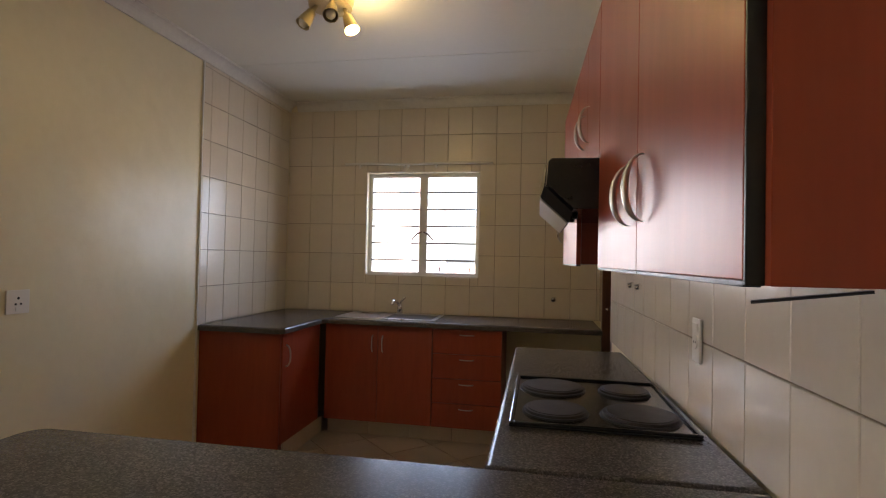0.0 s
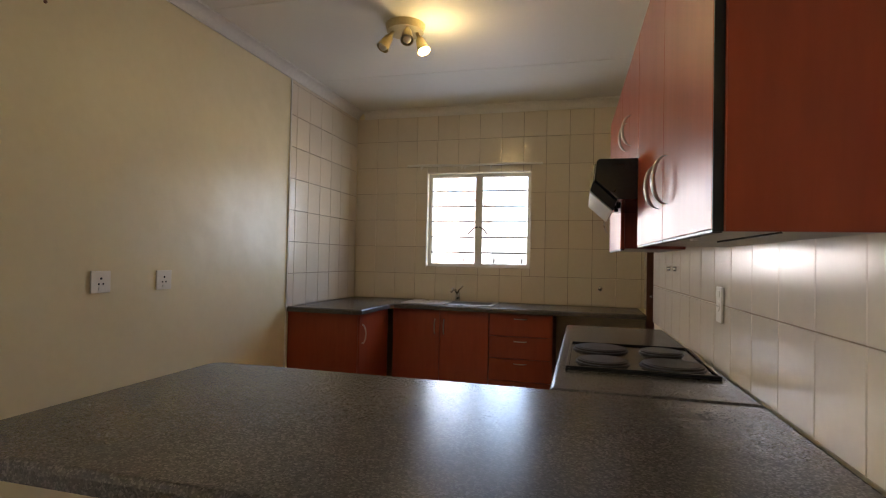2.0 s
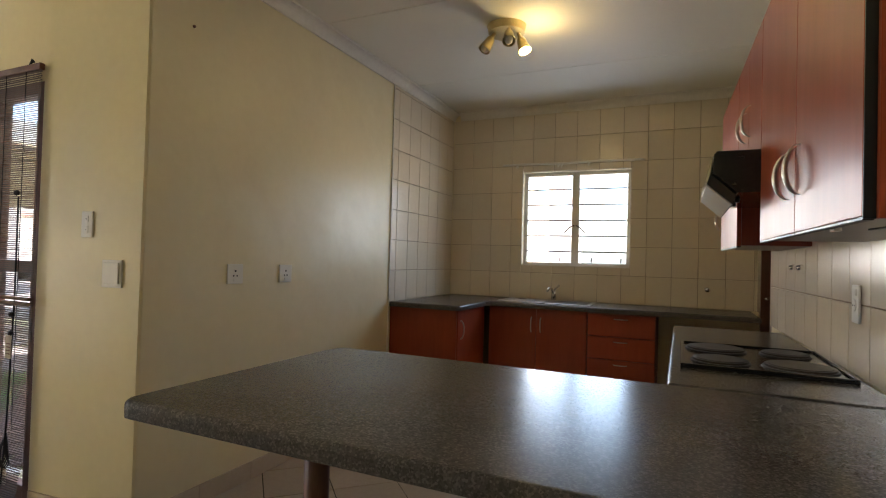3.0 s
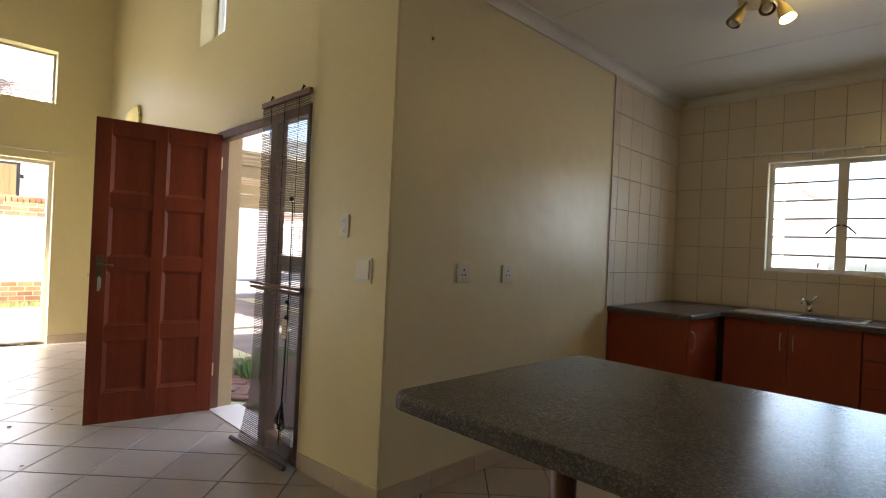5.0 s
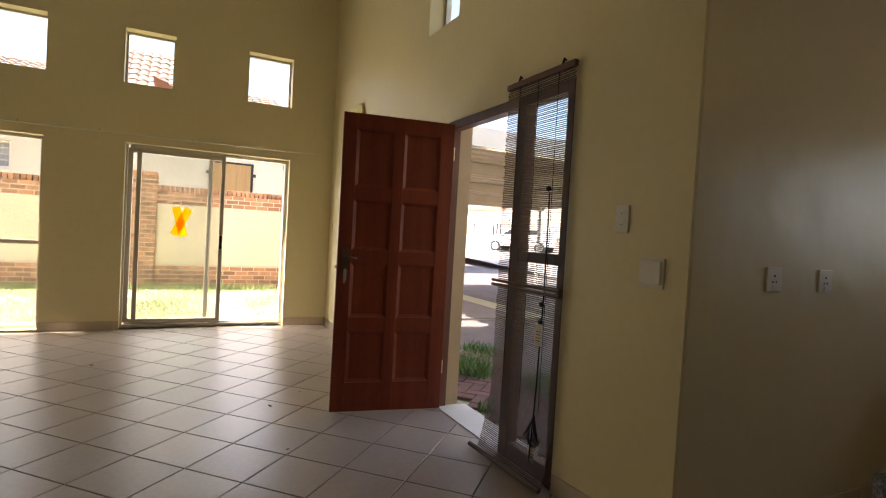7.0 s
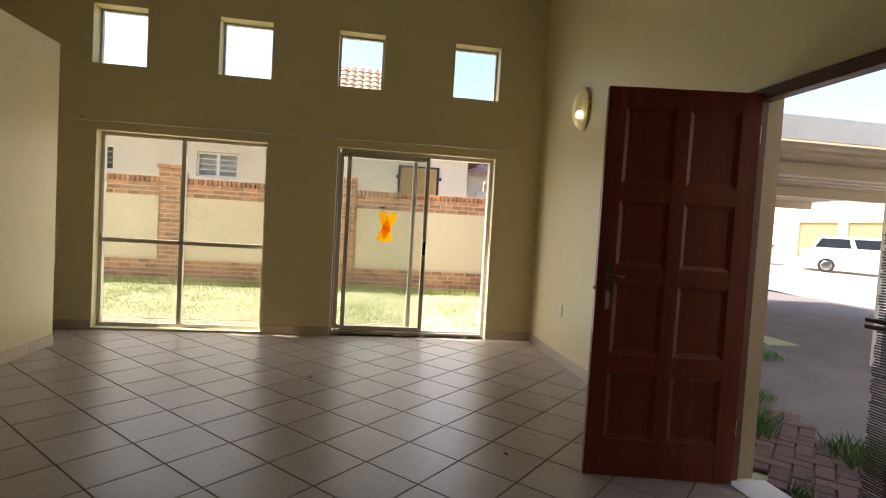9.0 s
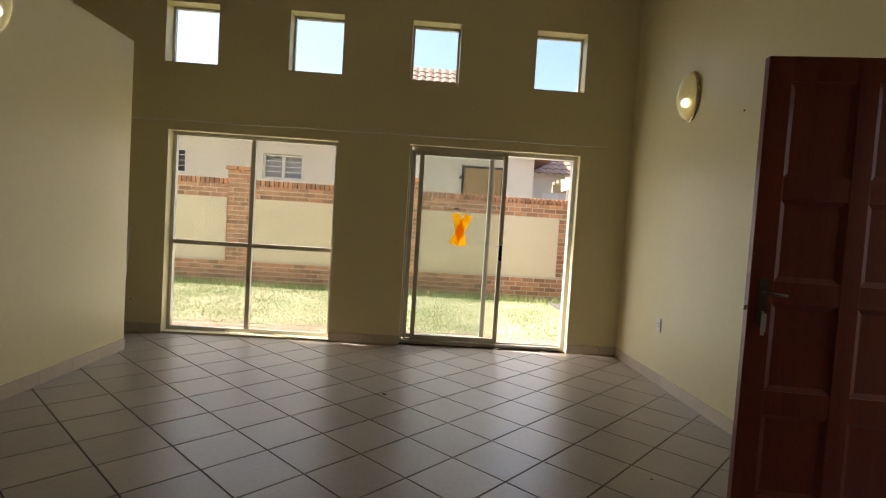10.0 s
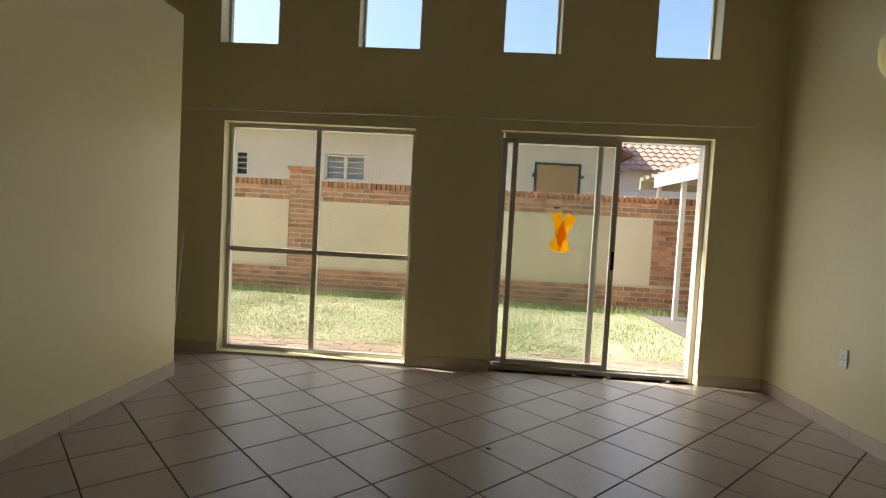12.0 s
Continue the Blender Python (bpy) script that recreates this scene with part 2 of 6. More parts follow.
def thing(name, label, category, place=(0, 0, 0), group="", kind=""):
    ob = new(name)
    ob.empty_display_size = 0.1
    ob.matrix_world = Matrix.Translation(place)
    return tagged(ob, label, category, group, kind)


def here(root, ob):
    """Puts ob, built in world places, under root without moving it."""
    ob.parent = root
    ob.matrix_parent_inverse = root.matrix_world.inverted() if root.parent is None else Matrix.Identity(4)
    return ob


def wall(name, axis, p0, p1, u0, u1, z0, z1, holes, mat, label):
    """A wall between the planes p0 and p1 across the axis, from u0 to u1, with openings (u0, u1, z0, z1) through it."""
    us = sorted({u0, u1, *[h[0] for h in holes], *[h[1] for h in holes]})
    zs = sorted({z0, z1, *[h[2] for h in holes], *[h[3] for h in holes]})

    def solid(i, j):
        if not (0 <= i < len(us) - 1 and 0 <= j < len(zs) - 1):
            return False
        cu, cz = (us[i] + us[i + 1]) / 2, (zs[j] + zs[j + 1]) / 2
        return not any(h[0] < cu < h[1] and h[2] < cz < h[3] for h in holes)

    bm = bmesh.new()
    cache = {}

    def v(p, u, z):
        k = (p, u, z)
        if k not in cache:
            cache[k] = bm.verts.new((p, u, z) if axis == "x" else (u, p, z))
        return cache[k]

    for i in range(len(us) - 1):
        for j in range(len(zs) - 1):
            if not solid(i, j):
                continue
            a, b, c, d = us[i], us[i + 1], zs[j], zs[j + 1]
            for p in (p0, p1):
                bm.faces.new((v(p, a, c), v(p, b, c), v(p, b, d), v(p, a, d)))
            for (di, dj), (q, r) in (((-1, 0), ((a, c), (a, d))), ((1, 0), ((b, c), (b, d))), ((0, -1), ((a, c), (b, c))), ((0, 1), ((a, d), (b, d)))):
                if not solid(i + di, j + dj):
                    bm.faces.new((v(p0, *q), v(p0, *r), v(p1, *r), v(p1, *q)))
    return tagged(part(name, bm, mat), label, "wall", kind="structure")


# ---- the large structure ----
KX, RX, BY, DY, WX, SY = -1.90, 0.85, 5.10, 1.63, -7.25, -3.06
KZ, LZ = 2.75, 4.30
CY = 1.69
DOOR = (-3.935, -2.56, 0.0, 2.07)
SMALL = [(-3.13, -2.62), (-1.92, -1.39), (-0.70, -0.21), (0.57, 1.09)]
BIG, SLIDE = (-3.07, -1.39, 0.02, 2.05), (-0.66, 1.10, 0.0, 2.07)
HIGH = [(-4.385, -3.875, 2.82, 3.38), (-3.36, -2.86, 2.97, 3.53)]
KWIN = (-1.145, -0.15, 1.215, 2.115)

wall("wall_west", "x", WX - 0.24, WX, -4.2, DY, -0.2, LZ, [BIG, SLIDE] + [(a, b, 2.72, 3.31) for a, b in SMALL], WALL,
     "cream yellow painted window wall with four small high windows")
wall("wall_north", "y", DY, DY + 0.19, WX - 0.24, DOOR[1] + 0.03, -0.2, LZ, [DOOR] + HIGH, WALL, "cream yellow painted wall around the front door")
wall("wall_kitchen_west", "x", KX - 0.24, KX, CY + 0.015, BY + 0.24, -0.2, LZ, [], WALL_K, "cream painted kitchen side wall")
wall("wall_kitchen_north", "y", BY, BY + 0.24, KX, RX + 0.24, -0.2, LZ, [KWIN], WALL_K, "kitchen window wall behind the tiles")
EAST_TURN = Matrix.Translation((RX, 1.75, 0)) @ Matrix.Rotation(math.atan(0.026), 4, 'Z') @ Matrix.Translation((-RX, -1.75, 0))
wall("wall_east", "x", RX, RX + 0.24, 0.56, 3.98, -0.2, LZ, [], WALL_K, "kitchen side wall behind the hob, slightly out of square").matrix_world = EAST_TURN
wall("wall_east_door", "x", RX, RX + 0.24, 3.98, BY, -0.2, LZ, [(4.06, 4.94, 0.0, 2.05)], WALL_K, "kitchen side wall with a back door opening")
# These two walls are unseen, set far back to cut bounced light.
wall("wall_unseen_return", "y", 0.56, 0.8, RX + 0.24, 3.4, -0.2, LZ, [], WALL, "unseen cream yellow return wall, added to cut bounced light")
wall("wall_unseen_far", "x", 3.4, 3.64, -4.2, 0.8, -0.2, LZ, [], WALL, "unseen cream yellow closing wall, set back to cut bounced light")
wall("wall_south", "y", -4.2, -3.98, WX, 3.4, -0.2, LZ, [], WALL, "cream yellow painted end wall of the passage")
wall("wall_partition", "y", SY - 0.13, SY, -6.556, -1.2, 0.0, 2.676, [], WALL, "cream painted free-standing partition wall of the passage")
wall_end = bmesh.new()
end_ring = [(DOOR[1] + 0.03, DY), (KX - 0.002, CY), (KX - 0.002, CY + 0.185), (DOOR[1] + 0.03, DY + 0.19)]
end_rings = [[wall_end.verts.new((x, y, z)) for x, y in end_ring] for z in (-0.2, LZ)]
wall_end.faces.new(end_rings[0][::-1])
wall_end.faces.new(end_rings[1])
for k in range(4):
    wall_end.faces.new((end_rings[0][k - 1], end_rings[0][k], end_rings[1][k], end_rings[1][k - 1]))
tagged(part("wall_north_end", wall_end, WALL), "cream yellow painted wall end beside the kitchen", "wall", kind="structure")
wall("wall_bulkhead", "y", CY, CY + 0.14, KX, RX, KZ, LZ, [], WALL, "painted bulkhead above the kitchen ceiling")
tagged(box("ceiling", WX - 0.24, 3.64, -4.2, DY + 0.24, LZ, LZ + 0.1, CEIL), "cream ceiling of the high living room", "ceiling", kind="structure")


def kitchen_ceiling():
    bm = bmesh.new()
    bm_box(bm, KX, RX, CY + 0.14, BY, KZ, KZ + 0.05)
    for y in (2.87, 4.16):
        bm_box(bm, KX + 0.08, RX - 0.08, y - 0.012, y + 0.012, KZ - 0.0025, KZ + 0.001)
    return tagged(part("ceiling_kitchen", bm, CEIL), "cream board ceiling with cover strips over the kitchen", "ceiling", kind="structure")


kitchen_ceiling()


def cornice(name, a, b, inward):
    """A coved cornice along the top of a wall from a to b; inward: the unit step from the wall into the room."""
    bm = bmesh.new()
    a, b, n = Vector(a), Vector(b), Vector(inward)
    prof = [(0.0, 0.0), (0.0, -0.075), (0.012, -0.075)]
    prof += [(0.012 + 0.06 * (1 - math.cos(t)), -0.075 + 0.063 * math.sin(t)) for t in [i * math.pi / 12 for i in range(1, 7)]]
    prof += [(0.075, 0.0)]
    rings = [[bm.verts.new(p + n * (d + 0.001) + Vector((0, 0, h - 0.001))) for d, h in prof] for p in (a, b)]
    for i in range(len(prof)):
        j = (i + 1) % len(prof)
        bm.faces.new((rings[0][i], rings[0][j], rings[1][j], rings[1][i]))
    bm.faces.new(rings[0])
    bm.faces.new(rings[1][::-1])
    return tagged(part(name, bm, CORNICE), "off-white coved cornice under the kitchen ceiling", "cornice", kind="structure")


cornice("trim_cornice_west", (KX, DY + 0.3, KZ), (KX, BY, KZ), (1, 0, 0))
cornice("trim_cornice_north", (KX + 0.08, BY, KZ), (RX, BY, KZ), (0, -1, 0))
cornice("trim_cornice_east", (RX, DY + 0.3, KZ), (RX, BY - 0.08, KZ), (-1, 0, 0))
slab = bmesh.new()
bm_box(slab, WX - 0.24, 3.64, -4.2, DY + 0.1, -0.25, -0.006)
bm_box(slab, KX - 0.24, RX + 0.24, DY + 0.1, BY + 0.24, -0.25, -0.006)
tagged(part("floor", slab, FLOOR_GROUT), "dark grout bed of the tiled floor", "floor", kind="structure")
# ---- windows ----


def bar(bm, x0, x1, y0, y1, z0, z1):
    bm_box(bm, x0, x1, y0, y1, z0, z1)


def small_window(name, y0, y1, z0, z1):
    root = thing(name, "small square aluminium window set high in the wall", "window", (WX - 0.17, (y0 + y1) / 2, z0), kind="structure")
    bm = bmesh.new()
    t, x0, x1 = 0.022, WX - 0.19, WX - 0.15
    bm_box(bm, x0, x1, y0, y0 + t, z0, z1)
    bm_box(bm, x0, x1, y1 - t, y1, z0, z1)
    bm_box(bm, x0, x1, y0 + t, y1 - t, z0, z0 + t)
    bm_box(bm, x0, x1, y0 + t, y1 - t, z1 - t, z1)
    here(root, part("window_frame", bm, ALU_LIGHT))
    g = here(root, box("pane", WX - 0.172, WX - 0.168, y0 + t, y1 - t, z0 + t, z1 - t, GLASS))
    g.visible_shadow = False
    return root


for i, (a, b) in enumerate(SMALL):
    small_window("window_%d" % (i + 1), a, b, 2.72, 3.31)


def high_window(name, x0, x1, z0, z1):
    root = thing(name, "narrow white window high above the front door", "window", ((x0 + x1) / 2, DY + 0.17, z0), kind="structure")
    bm = bmesh.new()
    t, y0, y1 = 0.03, DY + 0.13, DY + 0.17
    bm_box(bm, x0, x0 + t, y0, y1, z0, z1)
    bm_box(bm, x1 - t, x1, y0, y1, z0, z1)
    bm_box(bm, x0 + t, x1 - t, y0, y1, z0, z0 + t)
    bm_box(bm, x0 + t, x1 - t, y0, y1, z1 - t, z1)
    here(root, part("window_frame", bm, ALU_LIGHT))
    g = here(root, box("pane", x0 + t, x1 - t, DY + 0.148, DY + 0.152, z0 + t, z1 - t, GLASS))
    g.visible_shadow = False


for i, h in enumerate(HIGH):
    high_window("window_%d" % (i + 5), *h)


def big_window():
    y0, y1, z0, z1 = BIG
    root = thing("window_7", "large four-pane aluminium window with dusty glass down to the floor", "window", (WX - 0.1, (y0 + y1) / 2, z0), kind="structure")
    bm = bmesh.new()
    t, xa, xb = 0.035, WX - 0.16, WX - 0.11
    ym, zm = -2.26, 0.93
    bm_box(bm, xa, xb, y0, y0 + t, z0, z1)
    bm_box(bm, xa, xb, y1 - t, y1, z0, z1)
    bm_box(bm, xa, xb, y0 + t, y1 - t, z0, z0 + t)
    bm_box(bm, xa, xb, y0 + t, y1 - t, z1 - t, z1)
    here(root, part("window_frame", bm, ALU_LIGHT))
    here(root, box("mullion", xa, xb, ym - 0.022, ym + 0.022, z0 + t, z1 - t, ALU, None, 0.003))
    for a, b in ((y0 + t, ym - 0.022), (ym + 0.022, y1 - t)):
        here(root, box("transom", xa + 0.004, xb - 0.004, a, b, zm - 0.022, zm + 0.022, ALU, None, 0.003))
        for c, d in ((z0 + t, zm - 0.022), (zm + 0.022, z1 - t)):
            g = here(root, box("pane", WX - 0.137, WX - 0.133, a, b, c, d, GLASS_DUSTY))
            g.visible_shadow = False


big_window()


def sliding_door():
    y0, y1, z0, z1 = SLIDE
    root = thing("door_2", "aluminium sliding patio door, half open, with orange tape on the glass", "door", (WX - 0.12, (y0 + y1) / 2, z0), kind="structure")
    bm = bmesh.new()
    t, xa, xb = 0.04, WX - 0.19, WX - 0.09
    bm_box(bm, xa, xb, y0, y0 + 0.02, z0, z1)
    bm_box(bm, xa, xb, y1 - t, y1, z0, z1)
    bm_box(bm, xa, xb, y0 + 0.02, y1 - t, z0, z0 + 0.035)
    bm_box(bm, xa, xb, y0 + t, y1 - t, z1 - t, z1)
    bm_box(bm, xa + 0.045, xa + 0.055, y0 + t, y1 - t, z0 + 0.035, z0 + 0.05)
    here(root, part("door_frame", bm, ALU_LIGHT))
    for nm, x, a, b, lab in (("fixed_leaf", WX - 0.165, y0 + 0.021, 0.235, ""), ("sliding_leaf", WX - 0.115, -0.552, 0.372, "slid back behind the other")):
        fb = bmesh.new()
        w, zz0, zz1 = 0.047, z0 + 0.05, z1 - t
        bm_box(fb, x - 0.018, x + 0.018, a, a + w, zz0, zz1, 0.004)
        bm_box(fb, x - 0.018, x + 0.018, b - w, b, zz0, zz1, 0.004)
        bm_box(fb, x - 0.018, x + 0.018, a + w, b - w, zz0, zz0 + w, 0.004)
        bm_box(fb, x - 0.018, x + 0.018, a + w, b - w, zz1 - w, zz1, 0.004)
        leaf = here(root, part(nm, fb, ALU, None, lab))
        g = box("pane", x - 0.003, x + 0.003, a + w, b - w, zz0 + w, zz1 - w, GLASS if nm == "fixed_leaf" else GLASS_DUSTY, leaf)
        g.visible_shadow = False
        if nm == "sliding_leaf":
            hb = bmesh.new()
            bm_box(hb, x + 0.018, x + 0.045, b - 0.042, b - 0.006, 0.93, 1.09, 0.008)
            part("handle", hb, BLACK, leaf, "black pull handle")
    for s, yt, lean in ((-1, -0.082, -26), (1, -0.098, 15)):
        tb = bmesh.new()
        m = Matrix.Translation((WX - 0.108 + 0.0006 * s, yt, 1.23)) @ Matrix.Rotation(radians(lean), 4, 'X')
        bm_box(tb, -0.0004, 0.0004, -0.045, 0.045, -0.175, 0.175, 0, m)
        here(root, part("tape_strip", tb, TAPE, None, "strip of orange warning tape"))
    here(root, box("sticker", WX - 0.1105, WX - 0.1095, -0.172, -0.118, 1.436, 1.452, PLASTIC, None, 0, "small white sticker on the glass"))


sliding_door()


BAR_PAINT = surface("grey_bar_paint", (0.22, 0.20, 0.18), None, 0.5, 10, 60, 0.3)


def kitchen_window():
    x0, x1, z0, z1 = KWIN
    root = thing("window_8", "white steel two-leaf kitchen window with burglar bars", "window", ((x0 + x1) / 2, BY + 0.08, z0), kind="structure")
    bm = bmesh.new()
    t, ya, yb = 0.035, BY + 0.06, BY + 0.10
    xm = (x0 + x1) / 2
    bm_box(bm, x0, x0 + t, ya, yb, z0, z1)
    bm_box(bm, x1 - t, x1, ya, yb, z0, z1)
    bm_box(bm, x0 + t, x1 - t, ya, yb, z0, z0 + t)
    bm_box(bm, x0 + t, x1 - t, ya, yb, z1 - t, z1)
    bm_box(bm, xm - 0.035, xm + 0.035, ya, yb, z0 + t, z1 - t)
    here(root, part("window_frame", bm, WHITE_PAINT))
    for a, b, s in ((x0 + t, xm - 0.035, 1), (xm + 0.035, x1 - t, -1)):
        g = here(root, box("pane", a, b, BY + 0.088, BY + 0.092, z0 + t, z1 - t, GLASS))
        g.visible_shadow = False
        for k in range(5):
            z = z0 + 0.14 + k * 0.148
            here(root, box("burglar_bar", a, b, BY + 0.045, BY + 0.051, z - 0.007, z + 0.007, BAR_PAINT))
        hb = bmesh.new()
        xx = xm - 0.012 * s
        bm_tube(hb, [(xx, BY + 0.058, 1.60), (xx, BY + 0.035, 1.60), (xx - 0.035 * s, BY + 0.03, 1.585), (xx - 0.085 * s, BY + 0.03, 1.53)], 0.007)
        here(root, part("handle", hb, DARK_BRASS, None, "dark metal window catch", True))
        for q in (0.1, 0.36):
            sb = bmesh.new()
            xs = x0 + q if s > 0 else x1 - q + 0.02
            bm_tube(sb, [(xs, BY + 0.06, z0 + 0.045), (xs, BY + 0.03, z0 + 0.05), (xs + 0.004, BY + 0.03, z0 + 0.085)], 0.006)
            here(root, part("stay_peg", sb, FRAME_WOOD, None, "dark stay peg"))
    here(root, box("window_sill", x0, x1, BY + 0.001, BY + 0.058, z0 + 0.0005, z0 + 0.012, WHITE_PAINT))


kitchen_window()

# ---- kitchen fittings ----
CT = 0.895


def arc_handle(bm, centre, out, up, length, rise, r=0.006):
    """A bowed pull handle."""
    c, o, u = Vector(centre), Vector(out), Vector(up)
    pts = []
    for i in range(17):
        a = math.pi * i / 16
        pts.append(c - u * (math.cos(a) * length / 2) + o * (rise * math.sin(a) ** 0.9 if 0 < i < 16 else -0.002))
    bm_tube(bm, pts, r, 8)


def counter_slab(name, outline, z0, z1, label, mat):
    """A postformed worktop from its outline, with rounded top edges."""
    bm = bmesh.new()
    vs = [bm.verts.new((x, y, z0)) for x, y in outline]
    f = bm.faces.new(vs)
    ex = bmesh.ops.extrude_face_region(bm, geom=[f])
    top = [g for g in ex["geom"] if isinstance(g, bmesh.types.BMVert)]
    for v in top:
        v.co.z = z1
    te = [e for e in bm.edges if all(v in top for v in e.verts)]
    bmesh.ops.bevel(bm, geom=te, offset=0.014, segments=4, affect='EDGES', profile=0.5)
    ob = part(name, bm, mat, None)
    return tagged(ob, label, "worktop") if label else ob


counter_slab("worktop", [(KX + 0.002, BY - 0.002), (KX + 0.002, 3.85), (-1.30, 3.85), (-1.27, 3.88), (-1.27, 4.46), (-1.24, 4.49), (0.80, 4.49), (0.80, BY - 0.002)],
             CT - 0.038, CT, "grey speckled L-shaped kitchen worktop with an inset sink", COUNTER)
counter_slab("worktop", [(0.235, 1.896), (RX - 0.012, 1.896), (RX - 0.056, 3.60), (0.235, 3.60)], CT - 0.038, CT, "grey speckled worktop holding the hob", COUNTER)


def rounded(points, r, n=5):
    out = []
    for i, p in enumerate(points):
        p, a, b = Vector(p), Vector(points[i - 1]), Vector(points[(i + 1) % len(points)])
        u, w = (a - p).normalized(), (b - p).normalized()
        rr = r[i]
        if not rr:
            out.append((p.x, p.y))
            continue
        c = p + u * rr + w * rr
        for k in range(n + 1):
            t = k / n * math.pi / 2
            q = c - w * rr * math.cos(t) - u * rr * math.sin(t)
            out.append((q.x, q.y))
    return out


bar = thing("breakfast_bar", "grey speckled breakfast bar with rounded corners on a brown metal leg", "worktop", (-0.765, 1.5, 0))
here(bar, counter_slab("bar_top", rounded([(-0.975, 0.98), (RX + 0.012, 0.98), (RX - 0.012, 1.892), (-0.975, 1.892)], [0.045, 0, 0, 0.06]), CT - 0.042, CT,
             "", COUNTER))


def bar_leg():
    root = bar
    b = bmesh.new()
    bm_cyl(b, (-0.765, 1.5, 0.012), (-0.765, 1.5, CT - 0.05), 0.04, seg=20)
    here(root, part("leg", b, FRAME_WOOD, None, "", True))
    b = bmesh.new()
    bm_cyl(b, (-0.765, 1.5, 0), (-0.765, 1.5, 0.012), 0.055, seg=24)
    here(root, part("foot_plate", b, STEEL))
    b = bmesh.new()
    bm_cyl(b, (-0.765, 1.5, CT - 0.05), (-0.765, 1.5, CT - 0.0425), 0.055, seg=24)
    here(root, part("top_plate", b, STEEL))


bar_leg()


def base_cabinet(x0, x1, yf, label, doors, drawers=False, yb=BY - 0.01):
    """A base unit facing -y; doors: (x0, x1, handle side)."""
    root = thing("base_cabinet", label, "cabinet", ((x0 + x1) / 2, (yf + yb) / 2, 0.1), group="kitchen base cabinets")
    top = CT - 0.0385
    here(root, box("body", x0, x1, yf + 0.02, yb, 0.12, top, RED_DARK))
    if drawers:
        n = 4
        for k in range(n):
            a, b = 0.125 + k * (top - 0.13) / n, 0.125 + (k + 1) * (top - 0.13) / n - 0.005
            d = here(root, box("drawer_front", x0 + 0.003, x1 - 0.003, yf, yf + 0.019, a, b, RED_WOOD, None, 0.002))
            hb = bmesh.new()
            arc_handle(hb, ((x0 + x1) / 2, yf - 0.001, b - 0.035), (0, -1, 0), (1, 0, 0), 0.1, 0.022, 0.004)
            part("handle", hb, STEEL, d, "steel bow handle", True)
    else:
        for a, b, side in doors:
            d = here(root, box("door", a + 0.002, b - 0.002, yf, yf + 0.019, 0.125, top - 0.003, RED_WOOD, None, 0.002))
            hb = bmesh.new()
            hx = b - 0.04 if side > 0 else a + 0.04
            arc_handle(hb, (hx, yf - 0.001, top - 0.14), (0, -1, 0), (0, 0, 1), 0.12, 0.024, 0.005)
            part("handle", hb, STEEL, d, "steel bow handle", True)
    return root


base_cabinet(-1.26, -0.42, 4.52, "cherry red double-door sink cabinet under the worktop", [(-1.26, -0.84, 1), (-0.84, -0.42, -1)])
base_cabinet(-0.416, 0.10, 4.52, "cherry red four-drawer base cabinet", [], True)


def corner_cabinet():
    root = thing("base_cabinet", "cherry red corner base cabinet with a plain end panel", "cabinet", (-1.6, 4.2, 0.1), group="kitchen base cabinets")
    top = CT - 0.0385
    here(root, box("body", KX + 0.004, -1.32, 3.90, 4.515, 0.02, top, RED_DARK))
    here(root, box("end_panel", KX + 0.004, -1.305, 3.882, 3.898, 0.02, top, RED_WOOD, None, 0.001))
    d = here(root, box("door", -1.318, -1.30, 3.905, 4.50, 0.125, top - 0.003, RED_WOOD, None, 0.002))
    hb = bmesh.new()
    arc_handle(hb, (-1.299, 3.96, 0.70), (1, 0, 0), (0, 0, 1), 0.14, 0.03, 0.006)
    part("handle", hb, STEEL, d, "steel bow handle", True)


corner_cabinet()


def plinth():
    root = thing("plinth", "tiled toe kick under the base cabinets", "plinth", (-0.6, 4.62, 0), kind="structure")
    x = -1.26
    while x < 0.09:
        w = min(0.33, 0.10 - x)
        here(root, box("plinth_tile", x + 0.002, x + w - 0.002, 4.60, 4.615, 0.0, 0.118, SKIRT))
        x += w
    here(root, box("plinth_tile", -1.32, -1.308, 3.96, 4.595, 0.0, 0.118, SKIRT))


plinth()


CAB_TURN = math.atan(0.028)


def east_face(y):
    """The kitchen side wall at y."""
    return RX + 0.026 * (1.75 - y)


def cabinet_front(y):
    """The fronts of the wall cabinets stand a little out of line with the wall."""
    return 0.590 - 0.028 * y


